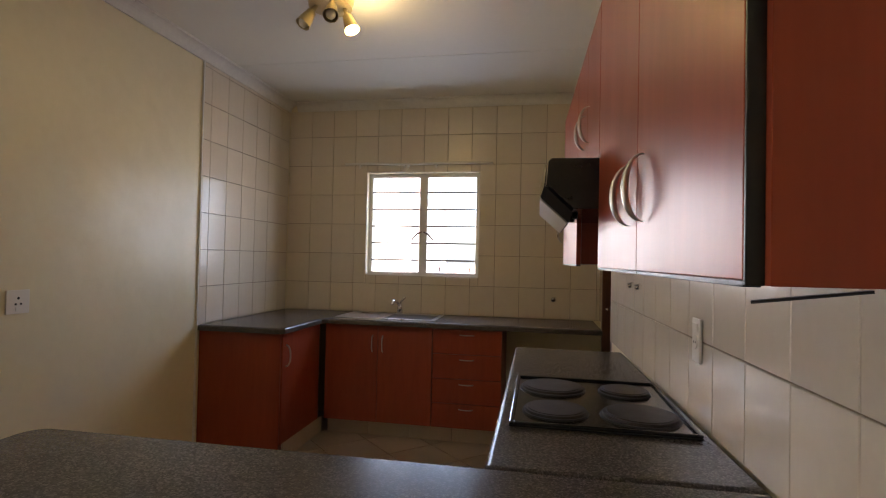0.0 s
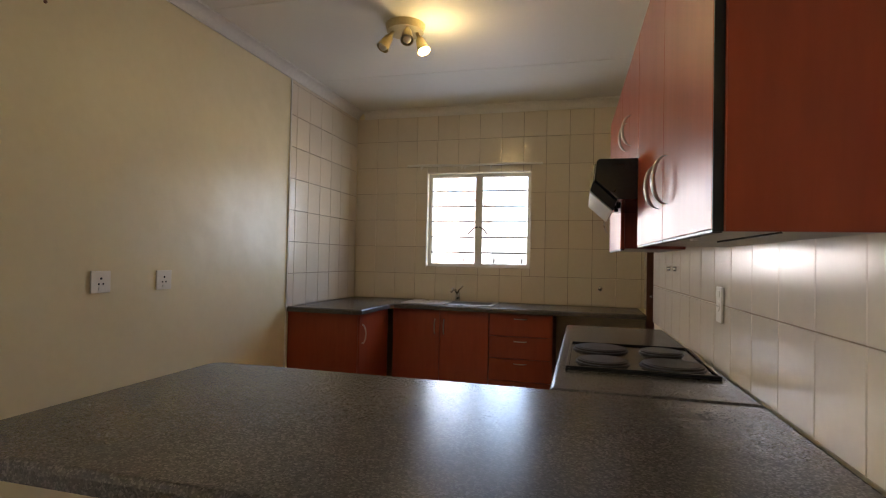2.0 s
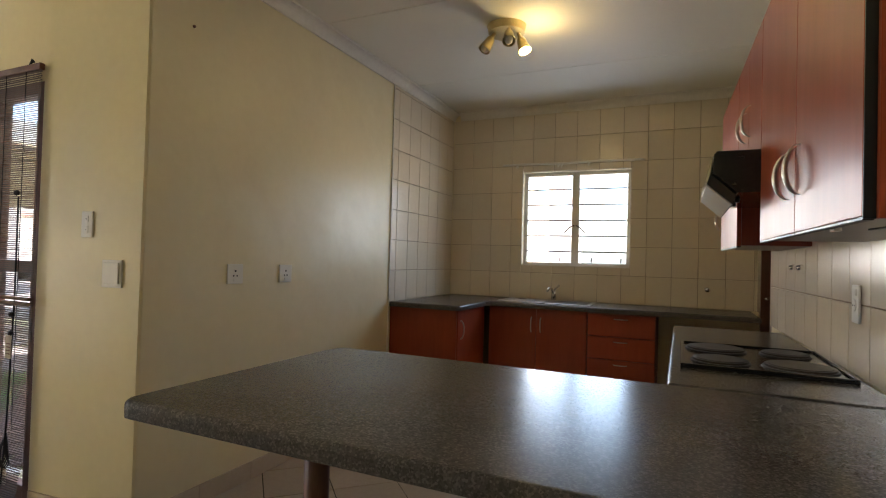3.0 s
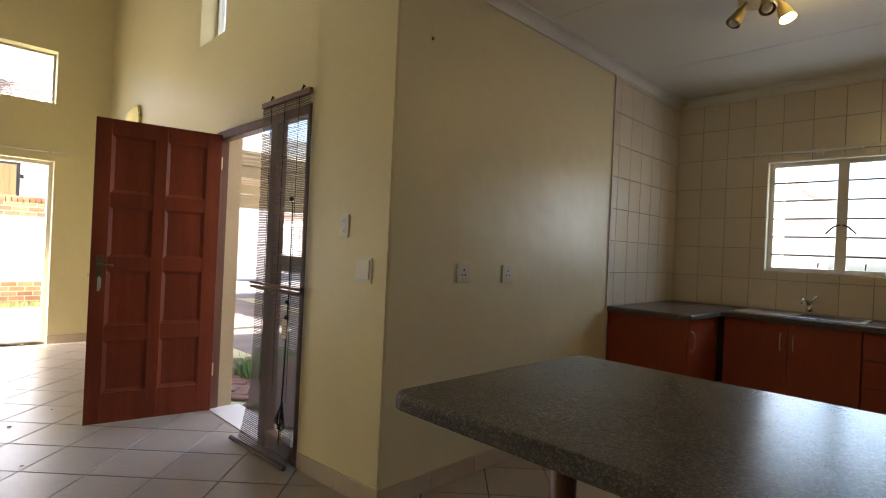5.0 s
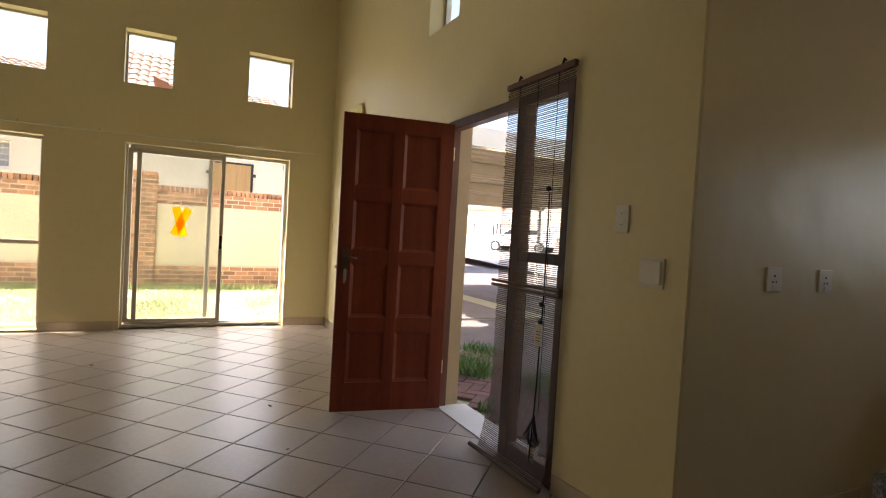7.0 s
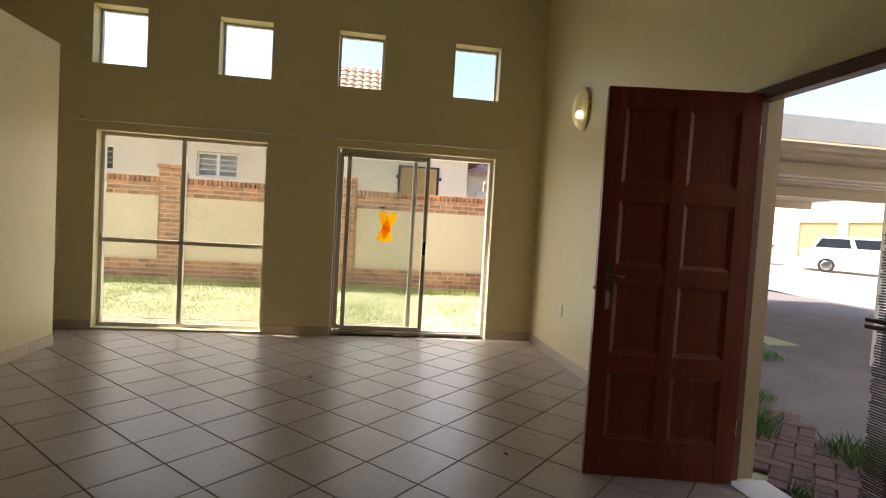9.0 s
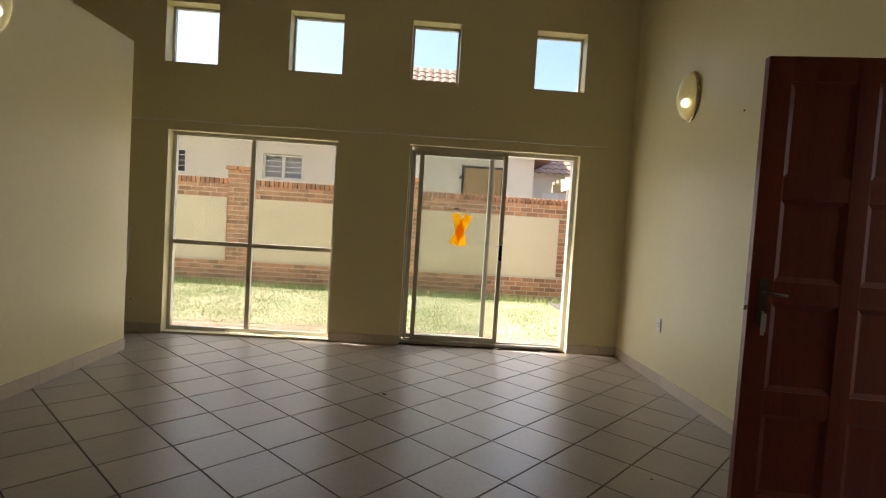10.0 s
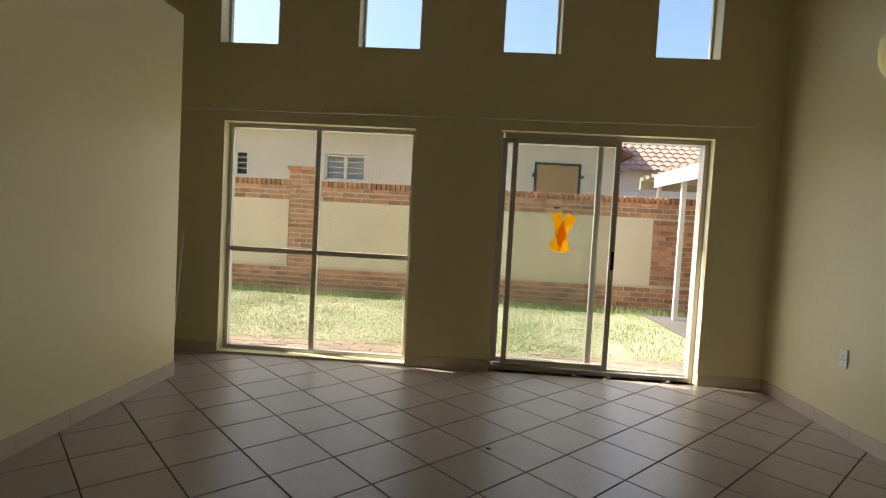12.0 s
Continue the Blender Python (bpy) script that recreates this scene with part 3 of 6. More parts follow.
def wall_cabinet(y0, y1, z0, z1, label, doors, black_end=False):
    yc = (y0 + y1) / 2
    xf, xb = cabinet_front(yc), east_face(yc) - 0.013
    root = thing("wall_cabinet", label, "cabinet", (xf, yc, z0), group="kitchen wall cabinets")
    here(root, box("body", xf + 0.02, xb, y0 + 0.001, y1 - 0.001, z0 + 0.004, z1, RED_DARK, None, 0.001))
    here(root, box("underside", xf + 0.03, xb, y0 + 0.02, y1 - 0.02, z0 + 0.0005, z0 + 0.0035, MELAMINE, None, 0.0, "pale grey underside board"))
    if black_end:
        here(root, box("end_panel", xf + 0.0195, xb, y0 - 0.016, y0 + 0.0005, z0 - 0.004, z1, RED_WOOD, None, 0.001))
        b = bmesh.new()
        bm_box(b, -0.05, 0.05, -0.008, 0.008, -0.0015, 0.0015, 0.0, Matrix.Translation((xf + 0.06, y0 - 0.003, z0 - 0.014)) @ Matrix.Rotation(radians(-24), 4, 'Z') @ Matrix.Rotation(radians(-9), 4, 'Y'))
        here(root, part("loose_edging", b, BLACK_EDGE, None, "peeling black edge strip hanging down"))
        here(root, box("clip", xf + 0.032, xf + 0.047, y0 + 0.29, y0 + 0.325, z0 - 0.008, z0, PLASTIC, None, 0.002, "small white clip"))
    for a, b, side, hz in doors:
        d = here(root, box("door", xf, xf + 0.0185, a + 0.0015, b - 0.0015, z0 + 0.001, z1 - 0.002, RED_WOOD, None, 0.0015))
        d2 = box("bottom_edging", xf + 0.001, xf + 0.0182, a + 0.002, b - 0.002, z0 - 0.006, z0 + 0.0005, BLACK_EDGE, None, 0.001, "black edge strip")
        here(root, d2)
        if black_end and a < y0 + 0.01:
            here(root, box("end_edging", xf + 0.0005, xf + 0.0192, a - 0.004, a + 0.001, z0 - 0.004, z1, BLACK_EDGE, None, 0.001, "black edge strip"))
        hb = bmesh.new()
        bow_handle(hb, (xf, b - 0.06 if side > 0 else a + 0.065, hz), -side)
        part("handle", hb, STEEL, d, "flat pointed steel bow handle", True)
    root.matrix_world = root.matrix_world @ Matrix.Rotation(CAB_TURN, 4, 'Z')
    return root


def bow_handle(bm, foot, s):
    """A flat crescent pull with pointed ends; s: the way along y in which it bows."""
    x, y, z = foot
    rings = []
    n = 14
    for i in range(n + 1):
        a = math.pi * i / n
        q = math.sin(a)
        w, t = 0.0035 + 0.0045 * q, 0.0025 + 0.003 * q
        c = Vector((x - 0.002 - 0.034 * q, y + s * 0.004 * q, z - 0.064 * math.cos(a)))
        rings.append([bm.verts.new(c + Vector(o)) for o in ((-t, -w, 0), (t, -w, 0), (t, w, 0), (-t, w, 0))])
    for a, c in zip(rings, rings[1:]):
        for k in range(4):
            bm.faces.new((a[k], a[(k + 1) % 4], c[(k + 1) % 4], c[k]))
    bm.faces.new(rings[0][::-1])
    bm.faces.new(rings[-1])


MELAMINE = surface("grey_underside_board", (0.46, 0.42, 0.37), (0.40, 0.36, 0.31), 0.4, 4, 50, 0.4)
CB, CTOP = 1.352, 2.16
wall_cabinet(1.262, 2.312, CB, CTOP, "cherry red double-door wall cabinet with black end edging", [(1.262, 1.772, 1, 1.51), (1.772, 2.312, -1, 1.51)], True)
wall_cabinet(2.316, 2.956, 1.69, CTOP, "short cherry red wall cabinet above the cooker hood", [(2.316, 2.63, 1, 1.85), (2.63, 2.956, -1, 1.85)])
wall_cabinet(2.96, 3.70, CB + 0.004, CTOP, "cherry red single-door wall cabinet beyond the cooker hood", [(2.96, 3.70, 1, 1.53)])


def cooker_hood():
    root = thing("cooker_hood", "black cooker hood with chrome front strip and grey glass visor", "cooker hood", (0.6, 2.62, 1.525))
    y0, y1 = 2.322, 2.918

    def prism(nm, prof, a, b, mat, lab=""):
        m = bmesh.new()
        f = m.faces.new([m.verts.new((x, a, z)) for x, z in prof])
        ex = bmesh.ops.extrude_face_region(m, geom=[f])
        for g in ex["geom"]:
            if isinstance(g, bmesh.types.BMVert):
                g.co.y = b
        bmesh.ops.bevel(m, geom=list(m.edges), offset=0.0015, segments=1, affect='EDGES')
        return here(root, part(nm, m, mat, None, lab))

    xb = RX - 0.012
    prism("body", [(xb, 1.686), (0.386, 1.686), (0.376, 1.676), (0.372, 1.606), (0.455, 1.53), (xb, 1.53)], y0, y1, BLACK)
    prism("front_strip", [(0.373, 1.668), (0.366, 1.668), (0.352, 1.60), (0.350, 1.572), (0.356, 1.566), (0.366, 1.604)], y0 + 0.003, y1 - 0.003, CHROME, "chrome front strip")
    prism("visor_frame", [(0.364, 1.603), (0.353, 1.566), (0.440, 1.487), (0.450, 1.522)], y0 + 0.002, y1 - 0.002, BLACK_EDGE, "black visor frame")
    prism("visor_glass", [(0.3535, 1.5645), (0.3505, 1.561), (0.434, 1.4855), (0.437, 1.489)], y0 + 0.016, y1 - 0.016, VISOR, "grey glass visor panel")
    for yy in (y0 + 0.2, y0 + 0.36):
        b = bmesh.new()
        bm_cyl(b, (0.47, yy, 1.5305), (0.47, yy, 1.515), 0.011, 0.009, 12)
        here(root, part("knob", b, BLACK_EDGE, None, "black switch knob", True))


VISOR = surface("grey_visor_glass", (0.62, 0.60, 0.50), (0.56, 0.54, 0.44), 0.4, 5, 40, 0.3)
cooker_hood()


def hob():
    root = thing("hob", "black four-plate electric hob set into the worktop", "hob", (0.53, 2.5, CT))
    b = bmesh.new()
    bm_box(b, 0.275, 0.795, 2.20, 2.82, CT + 0.0005, CT + 0.008, 0.003)
    here(root, part("tray", b, BLACK))
    b = bmesh.new()
    for a in ((0.275, 0.288, 2.20, 2.82), (0.782, 0.795, 2.20, 2.82), (0.288, 0.782, 2.20, 2.213), (0.288, 0.782, 2.807, 2.82)):
        bm_box(b, *a, CT + 0.008, CT + 0.016, 0.004)
    here(root, part("rim", b, BLACK))
    for x, y, r in ((0.41, 2.355, 0.095), (0.66, 2.355, 0.11), (0.41, 2.655, 0.11), (0.66, 2.655, 0.085)):
        b = bmesh.new()
        bm_cyl(b, (x, y, CT + 0.0082), (x, y, CT + 0.02), r, r * 0.985, 40)
        pl = here(root, part("plate", b, IRON, None, "cast iron hotplate"))
        b = bmesh.new()
        bm_cyl(b, (x, y, CT + 0.0205), (x, y, CT + 0.0225), r * 0.9, r * 0.88, 40)
        part("plate_face", b, IRON, pl)
        b = bmesh.new()
        bm_cyl(b, (x, y, CT + 0.008), (x, y, CT + 0.0125), r * 1.07, r * 1.05, 40)
        part("trim_ring", b, BLACK_EDGE, pl)


hob()


def oven():
    root = thing("oven", "built-in oven under the hob with a steel bar handle", "oven", (0.55, 2.5, 0.1))
    here(root, box("body", 0.275, RX - 0.01, 2.2, 2.8, 0.12, CT - 0.039, BLACK))
    d = here(root, box("oven_door", 0.252, 0.274, 2.205, 2.795, 0.14, 0.72, BLACK, None, 0.004))
    hb = bmesh.new()
    arc_handle(hb, (0.251, 2.5, 0.66), (-1, 0, 0), (0, 1, 0), 0.42, 0.045, 0.008)
    part("handle", hb, CHROME, d, "chrome bow handle", True)
    here(root, box("control_panel", 0.252, 0.274, 2.205, 2.795, 0.73, CT - 0.042, BLACK, None, 0.003))


oven()
for ya, yb in ((1.90, 2.19), (2.81, 3.59)):
    r = thing("base_cabinet", "cherry red base cabinet beside the oven", "cabinet", (0.55, (ya + yb) / 2, 0.1), group="kitchen base cabinets")
    here(r, box("body", 0.275, RX - 0.01, ya, yb, 0.02, CT - 0.039, RED_DARK))
    d = here(r, box("door", 0.255, 0.274, ya + 0.002, yb - 0.002, 0.125, CT - 0.042, RED_WOOD, None, 0.002))
    hb = bmesh.new()
    arc_handle(hb, (0.254, ya + 0.06, 0.72), (-1, 0, 0), (0, 0, 1), 0.13, 0.028, 0.006)
    part("handle", hb, STEEL, d, "steel bow handle", True)


def sink():
    root = thing("sink", "stainless steel drop-in sink with a drainer", "sink", (-0.82, 4.82, CT))
    b = bmesh.new()
    x0, x1, y0, y1 = -1.22, -0.42, 4.60, 5.02
    bm_box(b, x0, x1, y0, y0 + 0.03, CT + 0.0006, CT + 0.006, 0.002)
    bm_box(b, x0, x1, y1 - 0.05, y1, CT + 0.0006, CT + 0.006, 0.002)
    bm_box(b, x0, x0 + 0.03, y0 + 0.03, y1 - 0.05, CT + 0.0006, CT + 0.006, 0.002)
    bm_box(b, x1 - 0.03, x1, y0 + 0.03, y1 - 0.05, CT + 0.0006, CT + 0.006, 0.002)
    here(root, part("rim", b, STEEL))
    b = bmesh.new()
    bm_box(b, x0 + 0.03, -0.84, y0 + 0.03, y1 - 0.05, CT + 0.0006, CT + 0.003)
    for k in range(8):
        x = x0 + 0.06 + k * 0.04
        bm_box(b, x, x + 0.012, y0 + 0.05, y1 - 0.07, CT + 0.003, CT + 0.0055)
    here(root, part("drainer", b, STEEL))
    # Nothing is sunk here: a flat black sheet stands for the bowl's shade.
    here(root, box("bowl_shade_sheet", -0.83, x1 - 0.03, y0 + 0.03, y1 - 0.05, CT + 0.0006, CT + 0.002, BLACK_EDGE, None, 0, "flat black sheet in place of the shaded hollow"))
    t = thing("tap", "chrome sink mixer tap", "tap", (-0.80, 5.0, CT))
    b = bmesh.new()
    bm_cyl(b, (-0.80, 5.0, CT + 0.006), (-0.80, 5.0, CT + 0.085), 0.022, 0.02, 16)
    here(t, part("tap_body", b, CHROME, None, "", True))
    b = bmesh.new()
    bm_tube(b, [(-0.80, 5.0, CT + 0.06), (-0.81, 4.95, CT + 0.11), (-0.82, 4.87, CT + 0.12), (-0.825, 4.84, CT + 0.095)], 0.011)
    here(t, part("spout", b, CHROME, None, "", True))
    b = bmesh.new()
    bm_tube(b, [(-0.80, 5.0, CT + 0.085), (-0.79, 5.0, CT + 0.11), (-0.75, 4.985, CT + 0.145)], 0.009)
    here(t, part("lever", b, CHROME, None, "", True))


sink()


def curtain_rod():
    root = thing("curtain_rod", "bent white curtain rail on brackets above the window", "curtain rail", (-0.68, BY - 0.04, 2.18))
    b = bmesh.new()
    bm_tube(b, [(-1.34 + 0.1 * i, BY - 0.045, 2.185 + 0.004 * math.sin(i * 0.8)) for i in range(14)], 0.011)
    here(root, part("rail", b, PLASTIC, None, "", True))
    for x in (-1.2, -0.80, -0.77, -0.52):
        b = bmesh.new()
        bm_box(b, x - 0.008, x + 0.008, BY - 0.05, BY - 0.014, 2.165, 2.195, 0.002)
        bm_box(b, x - 0.006, x + 0.006, BY - 0.055, BY - 0.045, 2.145, 2.17, 0.002)
        here(root, part("bracket", b, PLASTIC))


curtain_rod()


def socket_plate(name, place, normal, w, h, label, kind_):
    """A wall plate facing normal; kind_: 'three' round-pin socket, 'two' euro socket, 'switch', 'rocker'."""
    n = Vector(normal)
    rot = n.to_track_quat('Z', 'Y').to_matrix().to_4x4() if abs(n.z) < 0.5 else Matrix.Identity(4)
    side = Vector((0, 0, 1)).cross(n)
    m = Matrix.Translation(place) @ Matrix(((side.x, 0, n.x, 0), (side.y, 0, n.y, 0), (0, 1, 0, 0), (0, 0, 0, 1)))
    root = thing(name, label, "socket" if "o" in kind_ and kind_ in ("three", "two") else "switch", place)
    b = bmesh.new()
    bm_box(b, -w / 2, w / 2, -h / 2, h / 2, 0.0005, 0.009, 0.003, m)
    here(root, part("plate", b, PLASTIC))
    if kind_ == "three":
        for x, y, r in ((0, 0.016, 0.006), (-0.012, -0.01, 0.005), (0.012, -0.01, 0.005)):
            b = bmesh.new()
            bm_cyl(b, m @ Vector((x, y, 0.0085)), m @ Vector((x, y, 0.0098)), r, seg=12)
            here(root, part("pin_hole", b, BLACK_EDGE))
        b = bmesh.new()
        bm_box(b, -w * 0.12, w * 0.12, -h * 0.38, -h * 0.24, 0.009, 0.0125, 0.001, m)
        here(root, part("rocker", b, PLASTIC))
    elif kind_ == "two":
        b = bmesh.new()
        bm_cyl(b, m @ Vector((0, -0.005, 0.0088)), m @ Vector((0, -0.005, 0.012)), 0.021, 0.019, 20)
        here(root, part("socket_ring", b, PLASTIC))
        for x in (-0.009, 0.009):
            b = bmesh.new()
            bm_cyl(b, m @ Vector((x, -0.005, 0.0121)), m @ Vector((x, -0.005, 0.0128)), 0.003, seg=10)
            here(root, part("pin_hole", b, BLACK_EDGE))
        b = bmesh.new()
        bm_box(b, -w * 0.3, w * 0.3, h * 0.22, h * 0.40, 0.009, 0.013, 0.001, m)
        here(root, part("rocker", b, PLASTIC))
    elif kind_ == "switch":
        for y in (-0.025, 0.025):
            b = bmesh.new()
            bm_box(b, -0.012, 0.012, y - 0.015, y + 0.015, 0.009, 0.012, 0.001, m)
            r = here(root, part("rocker", b, PLASTIC))
            b = bmesh.new()
            bm_box(b, -0.003, 0.003, y - 0.002, y + 0.002, 0.0121, 0.0126, 0, m)
            part("dot", b, BLACK_EDGE, r)
    else:
        b = bmesh.new()
        bm_box(b, -w * 0.4, w * 0.4, -h * 0.36, h * 0.40, 0.009, 0.016, 0.003, m)
        here(root, part("cover", b, PLASTIC))
    return root


def end_face(x):
    """The face of the wall end beside the kitchen."""
    return DY + (CY - DY) * (x - DOOR[1] - 0.03) / (KX - 0.002 - DOOR[1] - 0.03)


socket_plate("wall_socket", (KX, 2.225, 1.145), (1, 0, 0), 0.105, 0.105, "white three-pin wall socket with a small label", "three")
socket_plate("wall_socket", (KX, 2.615, 1.142), (1, 0, 0), 0.105, 0.105, "white three-pin wall socket beside the tiles", "three")
socket_plate("wall_socket", (east_face(2.354) - 0.012, 2.354, 1.143), (-1, 0, 0), 0.075, 0.13, "white upright socket on the tiled wall", "two")
socket_plate("light_switch", (-2.225, end_face(-2.225), 1.37), (0.09, -0.996, 0), 0.07, 0.12, "white double light switch beside the front door", "switch")
socket_plate("alarm_pad", (-2.06, end_face(-2.06), 1.148), (0.09, -0.996, 0), 0.12, 0.125, "white square alarm keypad cover near the wall corner", "cover")
socket_plate("wall_socket", (-6.32, DY, 0.51), (0, -1, 0), 0.07, 0.12, "white upright socket low on the living room wall", "three")


def stud(name, a, b, r, mat, label, category):
    bm = bmesh.new()
    bm_cyl(bm, a, b, r, r * 0.8, 14)
    return tagged(part(name, bm, mat, None, "", True), label, category)


stud("pipe_cap", (0.475, BY - 0.012, 1.055), (0.475, BY - 0.04, 1.055), 0.022, CHROME, "round chrome pipe cap on the tiles", "pipe cap")
for yy in (3.145, 3.31):
    stud("wall_hook", (east_face(yy) - 0.01, yy, 1.265), (east_face(yy) - 0.036, yy, 1.26), 0.014, CHROME, "small chrome hook on the wall tiles", "hook")


def ceiling_spot():
    c = Vector((-0.77, 3.31, KZ))
    root = thing("spot_lamp", "cream three-spot ceiling lamp with one bulb lit", "ceiling lamp", c)
    b = bmesh.new()
    bm_cyl(b, c - Vector((0, 0, 0.001)), c - Vector((0, 0, 0.045)), 0.125, 0.115, 36)
    base = here(root, part("base_plate", b, BRASS, None, "", True))
    base.data.polygons.foreach_set("use_smooth", [False] * len(base.data.polygons))
    for ang, lit in ((200, False), (300, False), (20, True)):
        a = radians(ang)
        d = Vector((math.cos(a), math.sin(a), 0))
        p = c + d * 0.075 + Vector((0, 0, -0.045))
        aim = (d * 0.35 + Vector((0.0, -0.25, -0.8))).normalized()
        q = p + aim * 0.05
        b = bmesh.new()
        bm_cyl(b, p, q, 0.012, seg=12)
        arm = here(root, part("arm", b, BRASS))
        b = bmesh.new()
        bm_cyl(b, q, q + aim * 0.09, 0.026, 0.040, 20, caps=False)
        bm_cyl(b, q, q - aim * 0.012, 0.026, 0.012, 20)
        part("spot_head", b, BRASS, arm, "", True)
        b = bmesh.new()
        r0 = bmesh.ops.create_uvsphere(b, u_segments=14, v_segments=10, radius=0.027)
        for v in r0["verts"]:
            v.co = v.co + q + aim * 0.076
        part("bulb", b, BULB if lit else PLASTIC, arm, "lit warm bulb" if lit else "", True)
        if lit:
            ld = bpy.data.lights.new("spot_glow", 'POINT')
            ld.energy, ld.color, ld.shadow_soft_size = 0.36, (1.0, 0.76, 0.30), 0.03
            new("spot_glow", ld).location = q + aim * 0.13 + Vector((0.05, 0, 0.02))


ceiling_spot()


def back_door():
    root = thing("door_3", "dark wooden back door with a lever handle beside the worktop", "door", (RX + 0.1, 4.5, 0), kind="structure")
    b = bmesh.new()
    for a in ((4.06, 4.12, 0, 2.05), (4.88, 4.94, 0, 2.05), (4.12, 4.88, 1.99, 2.05)):
        bm_box(b, RX - 0.01, RX + 0.1, a[0], a[1], a[2], a[3], 0.003)
    here(root, part("door_frame", b, FRAME_WOOD))
    here(root, box("door_leaf", RX + 0.05, RX + 0.09, 4.125, 4.875, 0.01, 1.985, FRAME_WOOD))
    for z in (0.25, 0.9, 1.45):
        here(root, box("door_panel", RX + 0.042, RX + 0.0495, 4.22, 4.78, z, z + 0.42, FRAME_WOOD, None, 0.004))
    b = bmesh.new()
    bm_tube(b, [(RX + 0.05, 4.82, 1.02), (RX + 0.01, 4.82, 1.02), (RX + 0.01, 4.72, 1.02)], 0.009)
    here(root, part("door_handle", b, CHROME, None, "", True))


back_door()
# ---- the front door ----
HINGE = Vector((-3.878, DY + 0.012, 0.0))
TIP = Vector((-4.015, 0.878, 0.0))


def front_door():
    d = TIP - HINGE
    ang = math.atan2(d.y, d.x)
    W, H = 0.778, 2.032
    root = thing("front_door", "dark red-brown varnished eight-panel front door, standing open", "door", (0, 0, 0))
    root.matrix_world = Matrix.Translation((HINGE.x, HINGE.y, 0.01)) @ Matrix.Rotation(ang, 4, 'Z')

    def add(name, x0, x1, y0, y1, z0, z1, bevel=0.0, label="", mat=DOOR_WOOD, parent=None):
        o = box(name, x0, x1, y0, y1, z0, z1, mat, parent or root, bevel, label)
        return o

    T = 0.04
    cols = ((0.10, 0.355), (0.43, 0.685))
    rows = ((0.20, 0.55), (0.65, 1.02), (1.11, 1.45), (1.54, 1.93))
    xs = (0.0, 0.10, 0.355, 0.43, 0.685, W)
    for i in (0, 2, 4):
        add("stile", xs[i], xs[i + 1], 0, T, 0, H, 0.003)
    zr = [(0, 0.20)] + [(rows[k][1], rows[k + 1][0]) for k in range(3)] + [(1.93, H)]
    for x0, x1 in cols:
        for z0, z1 in zr:
            add("rail", x0, x1, 0.001, T - 0.001, z0, z1)
        for z0, z1 in rows:
            b = bmesh.new()
            bm_box(b, x0, x1, 0.0175, T - 0.0175, z0, z1)
            p = part("panel", b, DOOR_WOOD, root)
            for ya, yt in ((0.006, 0.0172), (T - 0.006, T - 0.0172)):
                o4 = [(x0, z0), (x1, z0), (x1, z1), (x0, z1)]
                m = 0.022
                i4 = [(x0 + m, z0 + m), (x1 - m, z0 + m), (x1 - m, z1 - m), (x0 + m, z1 - m)]
                for k in range(4):
                    q = (k + 1) % 4
                    bb = bmesh.new()
                    f = [bb.verts.new((o4[k][0], ya, o4[k][1])), bb.verts.new((o4[q][0], ya, o4[q][1])),
                         bb.verts.new((i4[q][0], yt, i4[q][1])), bb.verts.new((i4[k][0], yt, i4[k][1])),
                         bb.verts.new((o4[k][0], yt, o4[k][1])), bb.verts.new((o4[q][0], yt, o4[q][1]))]
                    bb.faces.new((f[0], f[1], f[2], f[3]))
                    bb.faces.new((f[4], f[5], f[1], f[0]))
                    bb.faces.new((f[4], f[5], f[2], f[3]))
                    part("bead", bb, DOOR_WOOD, p)
    for s, y in ((1, T), (-1, 0.0)):
        lp = add("lock_plate", W - 0.075, W - 0.035, y - 0.004 if s < 0 else y + 0.0002, y - 0.0002 if s < 0 else y + 0.004, 0.93, 1.12, 0.001, "worn dark brass lock plate", DARK_BRASS)
        b = bmesh.new()
        bm_tube(b, [(W - 0.055, y, 1.06), (W - 0.055, y + s * 0.035, 1.06), (W - 0.062, y + s * 0.04, 1.06), (W - 0.13, y + s * 0.042, 1.055)], 0.007)
        part("handle", b, DARK_BRASS, lp, "lever handle", True)
    b = bmesh.new()
    bm_tube(b, [(W - 0.055, T + 0.004, 0.98), (W - 0.055, T + 0.03, 0.975)], 0.004, 6)
    bm_box(b, W - 0.065, W - 0.045, T + 0.022, T + 0.026, 0.90, 0.975, 0.001)
    bm_box(b, W - 0.058, W - 0.044, T + 0.028, T + 0.031, 0.885, 0.97, 0.001)
    part("keys", b, STEEL, root, "bunch of keys hanging from the lock")
    b = bmesh.new()
    bm_box(b, W - 0.004, W + 0.012, 0.012, 0.028, 0.98, 1.0, 0.001)
    part("latch_bolt", b, BRASS, root)
    for z in (0.25, 1.78):
        b = bmesh.new()
        bm_cyl(b, (-0.004, T / 2, z), (-0.004, T / 2, z + 0.09), 0.008, seg=10)
        part("hinge", b, BRASS, root)
    return root


front_door()


